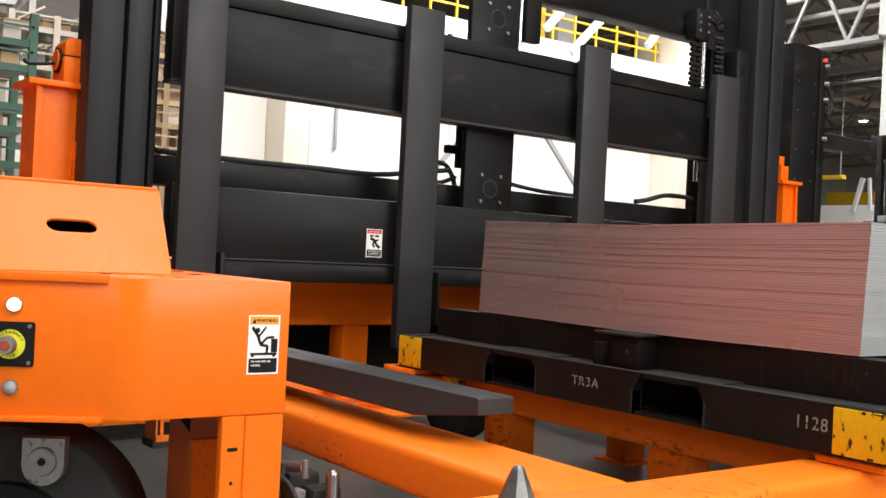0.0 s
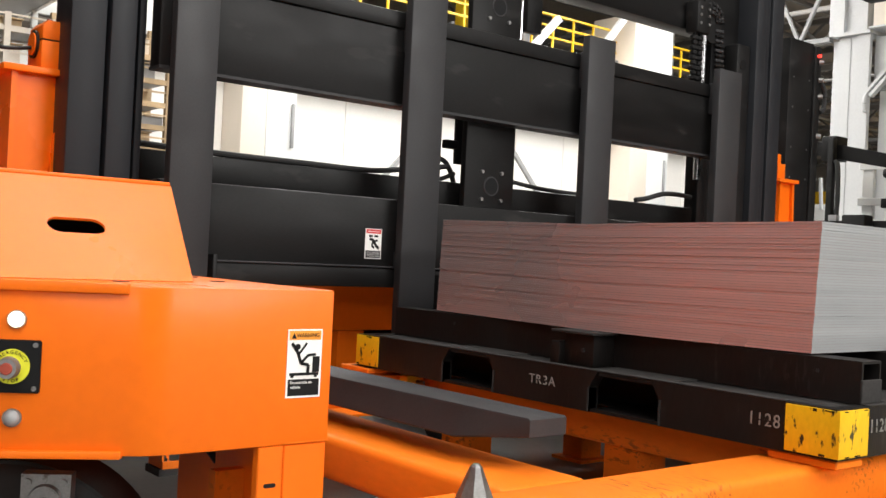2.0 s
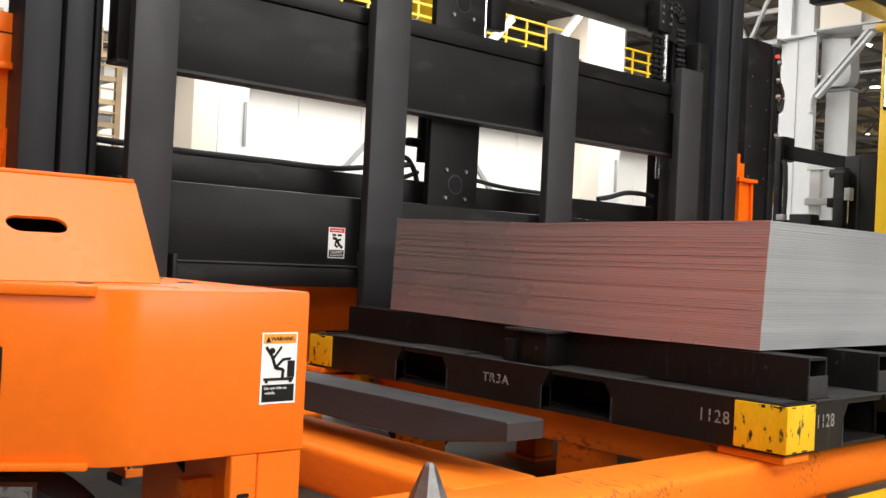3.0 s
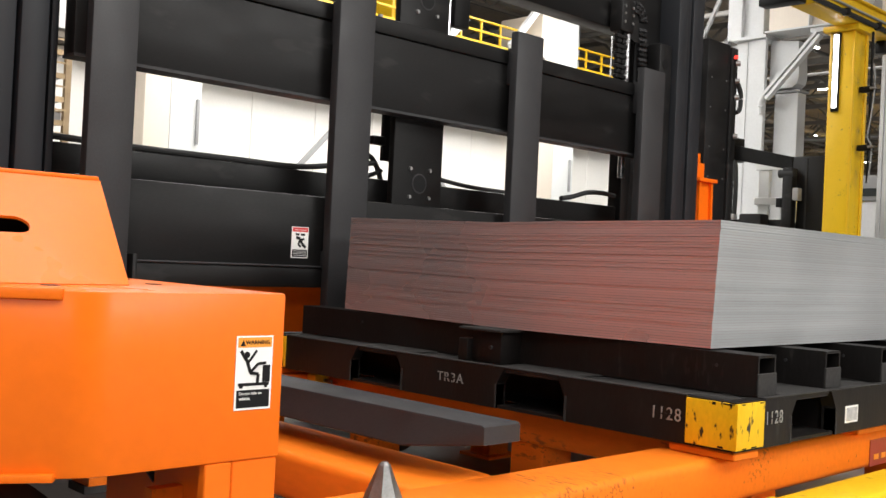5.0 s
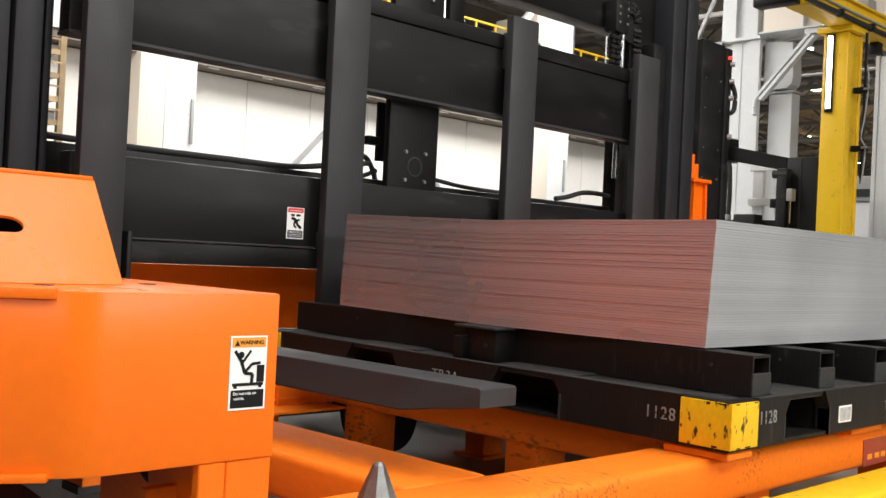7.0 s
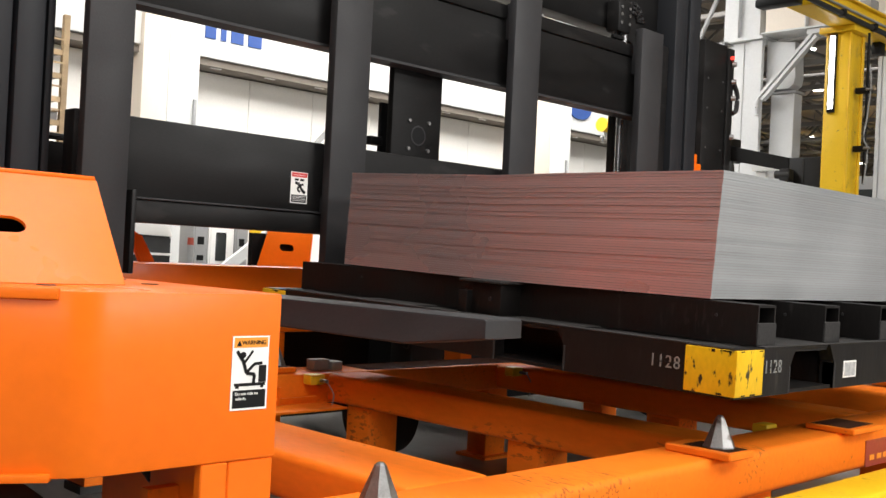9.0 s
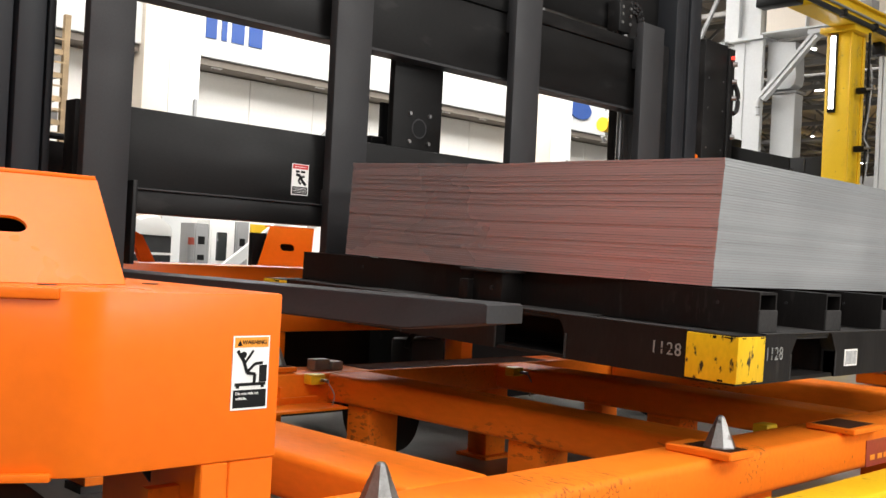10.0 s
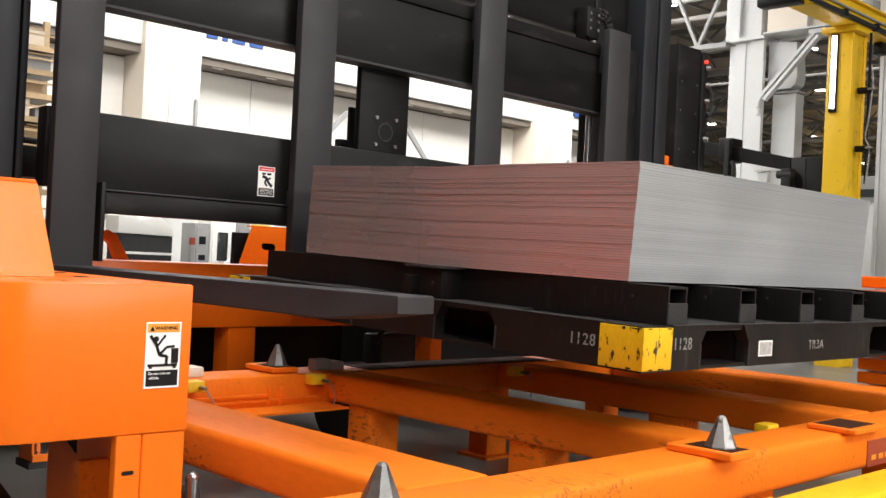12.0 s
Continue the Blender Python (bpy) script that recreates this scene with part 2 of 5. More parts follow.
def words(text, m, size, mat, parent, name="lettering", label="", squeeze=1.0):
    """Flat raised letters, as a mesh under a thing; m puts the middle of the text."""
    cu = bpy.data.curves.new(name, "FONT")
    cu.body, cu.size, cu.extrude, cu.align_x, cu.align_y = text, size, .0012, "CENTER", "CENTER"
    tmp = bpy.data.objects.new("tmp_text", cu)
    mesh = bpy.data.meshes.new_from_object(tmp)
    bpy.data.objects.remove(tmp)
    mesh.transform(Matrix.Translation(-ORIGIN[parent]) @ m @ Matrix.Diagonal((squeeze, 1, 1, 1)))
    mesh.materials.clear()
    mesh.materials.append(mat)
    ob = new(name, mesh)
    ob.parent = parent
    if label:
        ob["label"] = label
    return ob


FRONT = Matrix(((0, 0, 1, 0), (1, 0, 0, 0), (0, 1, 0, 0), (0, 0, 0, 1)))     # reads on a face that looks along +x
SIDE = Matrix(((1, 0, 0, 0), (0, 0, -1, 0), (0, 1, 0, 0), (0, 0, 0, 1)))     # reads on a face that looks along -y


# ---- the hall ----
def hall():
    f = FLOOR
    thing("floor", box(B(), -45, 50, -42, 85, f - .2, f), CONCRETE, (0, 0, f), "grey sealed concrete factory floor with faint stains", kind="structure", smooth=False)
    thing("ceiling", box(B(), -45, 50, -42, 85, 12.2, 12.5), CEIL, (0, 0, 12.2), "brown-grey corrugated roof deck", kind="structure", smooth=False)
    thing("wall_west", box(B(), -45.3, -45, -42, 85, f, 12.5), WALL_DULL, (-45, 0, f), "dull grey panelled hall wall", kind="structure", smooth=False)
    thing("wall_north", box(B(), -45, 50, 85, 85.3, f, 12.5), WALL_DULL, (0, 85, f), "dull grey panelled hall wall", kind="structure", smooth=False)
    thing("wall_east", box(B(), 50, 50.3, -42, 85, f, 12.5), WALL_DULL, (50, 0, f), "dull grey panelled hall wall", kind="structure", smooth=False)
    thing("wall_south", box(B(), -45, 50, -42.3, -42, f, 12.5), WALL_DULL, (0, -42, f), "dull grey panelled hall wall", kind="structure", smooth=False)


def truss(x0, x1, y, z0, z1, n):
    t = empty("roof_truss", ((x0 + x1) / 2, y, z0), "dull white steel roof truss under the deck", "truss", "roof trusses")
    for z in (z0, z1):
        part("chord", box(B(), x0, x1, y - .1, y + .1, z - .1, z + .1), TRUSS, t, smooth=False)
    step = (x1 - x0) / n
    for i in range(n):
        xa, xb = x0 + i * step, x0 + (i + 1) * step
        part("web", beam(B(), (xa, y, z0 if i % 2 else z1), (xb, y, z1 if i % 2 else z0), .1, .1), TRUSS, t, smooth=False)
    return t


def bay_lamp():
    a = empty("high_bay_lamp", (-20, 30, 11), "lit high bay lamp with a round white reflector", "lamp", "high bay lamps")
    part("reflector", rod(B(), (-20, 30, 10.75), (-20, 30, 11.1), .30, .14, 20), WHITE, a)
    part("lens", rod(B(), (-20, 30, 10.70), (-20, 30, 10.745), .24, .24, 20), LAMP_ON, a)
    part("stem", rod(B(), (-20, 30, 11.1), (-20, 30, 12.2), .03), SHADE_GREY, a)
    return a


def roof():
    for y in (33, 37, 42, 47, 52, 58, 64, 70, 77):
        truss(-44, 13, y, 9.7, 11.6, 26)
    for x in (-37, -31, -25, -19, -13, -7):
        t = empty("purlin_truss", (x, 50, 10.4), "white steel truss along the bay", "truss", "roof trusses")
        for z in (10.5, 11.8):
            part("chord", box(B(), x - .06, x + .06, 24, 84, z - .06, z + .06), TRUSS, t, smooth=False)
        for i in range(30):
            part("web", beam(B(), (x, 24 + 2 * i, 10.5 if i % 2 else 11.8), (x, 26 + 2 * i, 11.8 if i % 2 else 10.5), .06, .06), TRUSS, t, smooth=False)
    rnd = random.Random(3)
    p = empty("roof_pipe", (-20, 50, 11), "grey service pipes hung under the roof", "pipe", "roof pipes")
    for k in range(16):
        y, z = 27 + 3.4 * k, rnd.uniform(9.2, 11.9)
        part("pipe", rod(B(), (-44, y, z), (12, y, z), rnd.choice((.04, .06, .10)), seg=8), rnd.choice((SHADE_GREY, TRUSS, WALL_DULL)), p)
    for k in range(10):
        x, z = -40 + 3.7 * k, rnd.uniform(9.4, 11.9)
        part("duct", rod(B(), (x, 25, z), (x, 84, z), rnd.choice((.05, .08, .16)), seg=8), rnd.choice((SHADE_GREY, CEIL, WALL_DULL)), p)
    # deck ribs
    part("deck_rib", box(B(), -44, 12, 84.6, 84.9, 11.9, 12.19), CEIL, p)
    a = bay_lamp()
    for x, y in ((-19.33, 39.2), (-23.1, 48.0), (-30.8, 63.6), (-30.5, 56.3), (-34.6, 80), (-27.7, 38.9), (-34, 56.1), (-36, 44), (-12, 66), (-13, 52), (-38, 70), (-22, 74)):
        copy_thing(a, pose(x, y, 11))


# ---- the press line behind the vehicle ----
def press_line():
    x, f = -22.0, FLOOR
    p = empty("press_line", (x, 18, f), "large white and cream press line housing with blue sign", "press")
    # columns
    for y0, y1, m in ((2.0, 4.6, CREAM), (11.2, 11.86, CREAM), (11.87, 12.68, WHITE), (25.05, 25.9, CREAM), (25.91, 26.95, WHITE)):
        part("column", box(B(), x - 1.5, x + .35, y0, y1, f, 9.6, .02), m, p)
    # crown above the bays
    for y0, y1 in ((4.6, 11.2), (12.68, 25.05), (26.95, 31)):
        part("crown", box(B(), x - 1.5, x + .2, y0, y1, 6.085, 7.78, .02), WHITE, p)
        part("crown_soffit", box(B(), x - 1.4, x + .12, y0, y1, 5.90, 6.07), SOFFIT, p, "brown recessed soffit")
        for k in range(int((y1 - y0) / 1.6)):
            part("soffit_lamp", box(B(), x - .02, x + .04, y0 + .5 + 1.6 * k, y0 + .8 + 1.6 * k, 5.875, 5.895), PAPER, p)
        n = max(2, round((y1 - y0) / 2.1))
        s = (y1 - y0) / n
        for i in range(n):
            part("panel", box(B(), x - 1.4, x - .62, y0 + i * s + .008, y0 + (i + 1) * s - .008, f, 5.87, .01, 1), PANEL, p)
    # handrail platform on top
    part("platform", box(B(), x - 4, x - .2, 4, 31, 7.8, 7.95), WHITE, p)
    for y in [14 + .9 * i for i in range(19)]:
        part("rail_post", box(B(), x - .5, x - .44, y, y + .06, 7.95, 9.1), YELLOW, p, smooth=False)
    for z in (8.35, 8.7, 9.05):
        part("rail_bar", box(B(), x - .51, x - .43, 14, 31, z, z + .06), YELLOW, p, smooth=False)
    for y in (19.9, 21.2, 28.2):
        part("machine_block", box(B(), x - 2.6, x - 1.2, y, y + .8, 7.95, 10.2, .05), (YELLOW if y < 20 else SHADE_GREY), p)
    # blue sign bars and oval
    y = 12.86
    for w, lo in ((.30, .45), (.15, 0), (.36, 0), (.40, 0)):
        part("sign_bar", box(B(), x + .2, x + .23, y, y + w, 6.55, 7.22), BLUE, p, "plain blue sign shape", smooth=False)
        y += w + .14
    o = B()
    bmesh.ops.create_cone(o, cap_ends=True, segments=40, radius1=.5, radius2=.5, depth=.05,
                          matrix=Matrix.Translation((x + .24, 27.52, 6.79)) @ Matrix.Rotation(radians(90), 4, "Y") @ Matrix.Diagonal((.62, 1.2, 1, 1)))
    part("sign_oval", o, BLUE, p, "plain blue oval sign")
    # slit light on the column, braces
    part("strip_light", box(B(), x + .36, x + .42, 12.53, 12.61, 3.9, 4.98, .01), SHADE_GREY, p)
    part("strip_light", box(B(), x + .36, x + .42, 26.7, 26.78, 3.9, 4.98, .01), SHADE_GREY, p)
    for a, b in (((14.6, 2.8), (17.0, 5.25)), ((18.7, 5.6), (20.9, 3.3)), ((9.2, 1.2), (10.8, 2.4))):
        part("brace", beam(B(), (x + .6, a[0], a[1]), (x + .6, b[0], b[1]), .10, .12), SHADE_GREY, p, smooth=False)
    for a, b in (((20.2, 7.5), (21.4, 8.7)), ((19.2, 8.0), (20.6, 9.6)), ((23.4, 8.2), (24.6, 9.6))):
        part("brace", beam(B(), (x + .5, a[0], a[1]), (x + .5, b[0], b[1]), .16, .2), WHITE, p, smooth=False)
    return p


def hook_block():
    h = empty("hoist_hook_block", (-18, 23.95, 5.6), "yellow hoist hook block hanging on a cable", "hook block")
    part("block", rod(B(), (-18, 23.8, 5.60), (-18, 24.1, 5.60), .21, .21, 20), YELLOW, h)
    part("hook", tube(B(), curve_points([(-18, 23.95, 5.5), (-18, 24.05, 5.3), (-18, 23.95, 5.15), (-18, 23.83, 5.25)]), .05), SHADE_GREY, h)
    part("cable", rod(B(), (-18, 23.95, 6.0), (-18, 23.95, 12.2), .02), SHADE_GREY, h)


def cabinets():
    f = FLOOR
    for y0, y1, top, m, door in ((10.0, 10.32, 1.9, SHADE_GREY, False), (10.34, 10.9, 1.98, PAPER, True), (10.92, 11.22, 1.98, SHADE_GREY, False), (8.5, 8.72, 1.75, SHADE_GREY, False)):
        c = empty("control_cabinet", (-17, (y0 + y1) / 2, f), "control cabinet beside the press" + (" with a dark window" if door else " in grey"), "cabinet", "press cabinets")
        part("body", box(B(), -17.5, -17, y0, y1, f, top, .01), m, c)
        part("door", box(B(), -17.0, -16.975, y0 + .03, y1 - .03, f + .1, top - .06, .006), m, c)
        if door:
            part("window", box(B(), -16.975, -16.965, y0 + .14, y0 + .36, 1.2, 1.75, .02), GLASS, c)
        else:
            part("grille", box(B(), -16.975, -16.965, y0 + .08, y1 - .1, 1.5, 1.65), INK, c)
            part("grille", box(B(), -16.975, -16.965, y0 + .08, y1 - .1, 1.2, 1.3), INK, c)
    s = empty("safety_fence", (-17, 11.6, f), "yellow safety guard panel beside the cabinets", "fence")
    part("panel", box(B(), -17.1, -17.05, 11.3, 12.0, f, 1.95, .01), YELLOW, s)
    b = empty("diagonal_stair_stringer", (-16.2, 10.6, f), "white steel stair stringer leaning up to the press", "stair")
    part("stringer", beam(B(), (-16.2, 8.9, .11), (-16.2, 11.6, 2.1), .1, .2), WHITE, b, smooth=False)
    part("stringer", beam(B(), (-15.8, 9.7, .11), (-15.8, 11.9, 2.0), .08, .14), WHITE, b, smooth=False)
    r = empty("parked_dark_machine", (-15.5, 8.3, f), "dark floor machine with a crumpled white cover", "machine")
    part("body", box(B(), -15.9, -15.5, 7.7, 8.72, f, 1.62, .06), RUBBER, r)
    part("cover", prism(B(), [(7.7, 1.62), (8.72, 1.60), (8.66, 1.78), (8.4, 1.95), (8.1, 1.86), (7.9, 2.0), (7.7, 1.9)], "x", -15.95, -15.48, .02), PAPER, r)
    part("bar", box(B(), -15.5, -15.46, 7.8, 8.7, 1.28, 1.32), PAPER, r)
    t = empty("bollard", (-15.0, 8.75, f), "small bollard with a red round top", "bollard")
    part("post", rod(B(), (-15.0, 8.78, f), (-15.0, 8.78, 1.48), .06), SHADE_GREY, t)
    part("knob", rod(B(), (-15.0, 8.78, 1.48), (-15.0, 8.78, 1.6), .055, .05), RED_DULL, t)


# ---- racks ----
def rack(x, y0, y1, top, m, name, label, shelves, loads):
    f = FLOOR
    r = empty(name, (x, (y0 + y1) / 2, f), label, "rack")
    for xx in (x - .9, x):
        for y in (y0, (y0 + y1) / 2, y1):
            part("post", box(B(), xx - .05, xx + .05, y - .05, y + .05, f, top), m, r, smooth=False)
    for z in shelves:
        for xx in (x - .9, x):
            part("shelf_beam", box(B(), xx - .03, xx + .03, y0, y1, z, z + .09), m, r, smooth=False)
        part("shelf_deck", box(B(), x - .88, x - .03, y0 + .05, y1 - .05, z + .02, z + .05), SHADE_GREY, r, smooth=False)
        part("mesh_rail", box(B(), x + .03, x + .05, y0, y1, z + .25, z + .28), m, r, smooth=False)
        part("brace", beam(B(), (x + .01, y0, z + .1), (x + .01, y0 + .5, z + .42), .03, .03), m, r, smooth=False)
    if loads:
        rnd = random.Random(len(name) + int(y0 * 7))
        for z in shelves:
            y = y0 + .1
            while y < y1 - .35:
                w, h = rnd.uniform(.22, .5), rnd.uniform(.14, .36)
                c = empty("storage_crate", (x - .4, y + w / 2, z + .05), "box stored on a rack shelf", "crate", "rack load")
                part("body", box(B(), x - .75, x - rnd.uniform(.03, .15), y, min(y + w, y1 - .06), z + .05, z + .05 + h, .01, 1), rnd.choice((WOOD, WOOD, PAPER, SHADE_GREY, CREAM)), c)
                part("lid", box(B(), x - .76, x - .02, y - .005, min(y + w, y1 - .06) + .005, z + .05 + h, z + .07 + h), WOOD, c)
                y += w + rnd.uniform(.03, .12)


def racks():
    rack(-14, 1.7, 3.5, 4.35, GREEN, "green_storage_rack", "dark green steel storage rack with loaded shelves", (.7, 1.3, 1.9, 2.3, 2.76, 3.06, 3.57, 3.9), True)
    rack(-17, 3.9, 5.3, 5.0, CREAM, "cream_storage_rack", "cream steel storage rack with wooden boxes", (.8, 1.5, 2.2, 2.9, 3.5, 4.1, 4.7), True)
    rack(-17, 5.6, 7.35, 5.3, WOOD, "wooden_crate_rack", "rack full of pale wooden crates and pallets", (.7, 1.2, 1.7, 2.2, 2.6, 3.0, 3.4, 3.8, 4.2, 4.6), True)
    c = empty("shelter_canopy", (-19, 3.6, 5.4), "white framed shelter canopy with a grey roof", "canopy")
    plan = [(-19.77, 4.55), (-19.72, 5.48), (-18.69, 5.51), (-16.4, 5.47), (-17.4, 4.3)]
    part("roof", prism(B(), plan, "z", 5.45, 5.53), SHADE_GREY, c, smooth=False)
    for a, b in zip(plan, plan[1:] + plan[:1]):
        part("edge", beam(B(), (*a, 5.49), (*b, 5.49), .07, .10), WHITE, c, smooth=False)
    for a in plan:
        part("post", box(B(), a[0] - .05, a[0] + .05, a[1] - .05, a[1] + .05, FLOOR, 5.44), WHITE, c, smooth=False)


# ---- columns, gantry and machines on the far side ----
def white_columns():
    f, y = FLOOR, 22.0
    c = empty("building_column", (-12.1, y, f), "white built-up steel building column with diagonal brace", "column")
    # wide foot, and the narrower column standing on it
    part("column_web", box(B(), -12.50, -12.30, y + .02, y + .5, f, 7.02), COLUMN, c, smooth=False)
    part("column_flange", box(B(), -12.78, -12.49, y, y + .06, f, 7.02, .006), COLUMN, c, smooth=False)
    part("column_flange", box(B(), -12.31, -11.99, y - .06, y + .06, f, 7.02, .006), COLUMN, c, smooth=False)
    part("cap_plate", box(B(), -12.86, -11.96, y - .14, y + .6, 7.025, 7.10), COLUMN, c, smooth=False)
    part("upper_column", box(B(), -13.09, -12.72, y + .06, y + .5, 7.105, 12.2, .006), COLUMN, c, smooth=False)
    part("upper_web", box(B(), -12.72, -12.44, y + .18, y + .4, 7.105, 12.2), COLUMN, c, smooth=False)
    part("upper_flange", box(B(), -12.44, -12.12, y + .02, y + .5, 7.105, 12.2, .006), COLUMN, c, smooth=False)
    part("left_strip", box(B(), -13.09, -12.80, y + .3, y + .4, f, 7.02), COLUMN, c, smooth=False)
    # second leg and the haunch box
    part("inner_leg", box(B(), -11.90, -11.31, y + .3, y + .7, f, 5.74, .02), COLUMN, c, smooth=False)
    part("leg_head", box(B(), -11.93, -11.26, y + .26, y + .74, 5.745, 5.80), SHADE_GREY, c, smooth=False)
    part("haunch", prism(B(), [(-12.0, 5.84), (-11.42, 5.84), (-11.30, 5.93), (-11.26, 6.1), (-11.30, 6.92), (-12.0, 7.0)], "y", y + .2, y + .62, .006), COLUMN, c, smooth=False)
    for k in (0, 1):
        part("brace", beam(B(), (-12.0 + .11 * k, y - .1, 5.62 - .06 * k), (-10.72 + .10 * k, y - .1, 6.98 - .06 * k), .16, .07), COLUMN, c, smooth=False)
    part("brace_web", beam(B(), (-11.95, y - .05, 5.60), (-10.68, y - .05, 6.95), .02, .16), COLUMN, c, smooth=False)
    part("brace_foot", tube(B(), curve_points([(-11.93, y - .1, 5.68), (-12.02, y - .1, 5.55), (-12.04, y - .1, 5.40), (-12.03, y - .1, 5.22)]), .06), COLUMN, c)
    part("brace_head", box(B(), -10.85, -10.45, y - .16, y + .2, 6.98, 7.095), COLUMN, c, smooth=False)
    # crane girder
    part("girder", box(B(), -11.95, 8, y - .02, y + .3, 7.14, 8.6), CREAM, c, "cream crane girder", smooth=False)
    part("girder_flange", box(B(), -11.95, 8, y - .22, y + .5, 7.10, 7.138), COLUMN, c, smooth=False)
    part("girder_flange", box(B(), -12.1, 8, y - .3, y + .6, 8.6, 8.7), COLUMN, c, smooth=False)
    for k in range(14):
        part("girder_stiffener", box(B(), -10.9 + 1.3 * k, -10.88 + 1.3 * k, y - .18, y - .02, 7.14, 8.6), COLUMN, c, smooth=False)
    # side truss
    part("side_chord", box(B(), -16.1, -13.1, y + .1, y + .26, 7.0, 7.12), SHADE_GREY, c, smooth=False)
    part("side_chord", box(B(), -17.4, -13.1, y + .1, y + .26, 8.9, 9.02), SHADE_GREY, c, smooth=False)
    part("side_hanger", box(B(), -16.2, -16.08, y + .1, y + .26, 7.0, 12.2), SHADE_GREY, c, smooth=False)
    for k in range(2):
        xm = -13.94 - 1.72 * k
        part("side_web", beam(B(), (xm, y + .18, 7.08), (xm + .86, y + .18, 8.9), .08, .08), SHADE_GREY, c, smooth=False)
        part("side_web", beam(B(), (xm, y + .18, 7.08), (xm - .86, y + .18, 8.9), .08, .08), SHADE_GREY, c, smooth=False)


def yellow_gantry():
    f, y = FLOOR, 15.0
    g = empty("yellow_gantry_crane", (-6.85, y, f), "yellow gantry frame with a lit tube on its post", "gantry")
    part("post", box(B(), -7.13, -6.76, y, y + .5, f, 5.20, .012), YELLOW_SCUFFED, g)
    part("post_edge", box(B(), -6.758, -6.735, y - .006, y + .05, f, 5.20, .004), YELLOW, g)
    part("post_edge", box(B(), -6.758, -6.735, y + .42, y + .50, f, 5.20, .004), YELLOW, g)
    part("knee", box(B(), -7.22, -6.66, y - .06, y + .54, 5.205, 5.295, .01), YELLOW_SCUFFED, g)
    # runway beam going away over the post
    part("runway_beam", box(B(), -7.05, -6.68, 13.55, 27, 5.30, 5.60, .008), YELLOW_SCUFFED, g)
    part("runway_lip", box(B(), -7.07, -6.62, 13.56, 27, 5.601, 5.63, .004), YELLOW, g)
    part("end_stop", box(B(), -7.42, -6.80, 13.3, 13.54, 5.30, 5.42, .02), INK, g)
    part("end_plate", box(B(), -7.03, -6.70, 13.541, 13.549, 5.43, 5.58), INK, g)
    part("conduit", rod(B(), (-6.64, 13.3, 5.34), (-6.64, 27, 5.34), .04), RUBBER, g)
    part("conduit", rod(B(), (-6.655, 13.7, 5.46), (-6.655, 27, 5.46), .02), SHADE_GREY, g)
    for k in range(9):
        yy = 14.4 + 1.1 * k
        part("conduit_clip", box(B(), -6.679, -6.58, yy, yy + .09, 5.29, 5.40, .01), INK, g)
    part("junction_box", box(B(), -6.9, -6.72, 15.6, 15.9, 5.631, 5.84, .015), SHADE_GREY, g)
    part("hanger", box(B(), -6.98, -6.84, 16.3, 16.5, 5.1, 5.299, .01), INK, g)
    part("tube_housing", box(B(), -7.06, -6.94, y - .05, y - .002, 3.98, 5.18, .01), INK, g)
    part("lit_tube", box(B(), -7.03, -6.955, y - .085, y - .052, 4.03, 5.15, .012), LED, g, "lit white tube light")
    for z in (4.28, 3.39):
        part("clamp", box(B(), -6.734, -6.50, y + .2, y + .3, z, z + .09, .01), INK, g)
        part("clamp_pin", rod(B(), (-6.55, y + .17, z + .05), (-6.45, y + .17, z + .05), .02), STEEL, g)
    part("pipe", rod(B(), (-6.57, y + .25, 2.9), (-6.57, y + .25, 5.2), .02), INK, g)
    part("cable", tube(B(), curve_points([(-6.52, y + .2, 4.7), (-6.49, y + .2, 4.4), (-6.53, y + .2, 3.9), (-6.57, y + .2, 3.6), (-6.50, y + .2, 3.4), (-6.54, y + .2, 2.9)]), .012), SHADE_GREY, g)


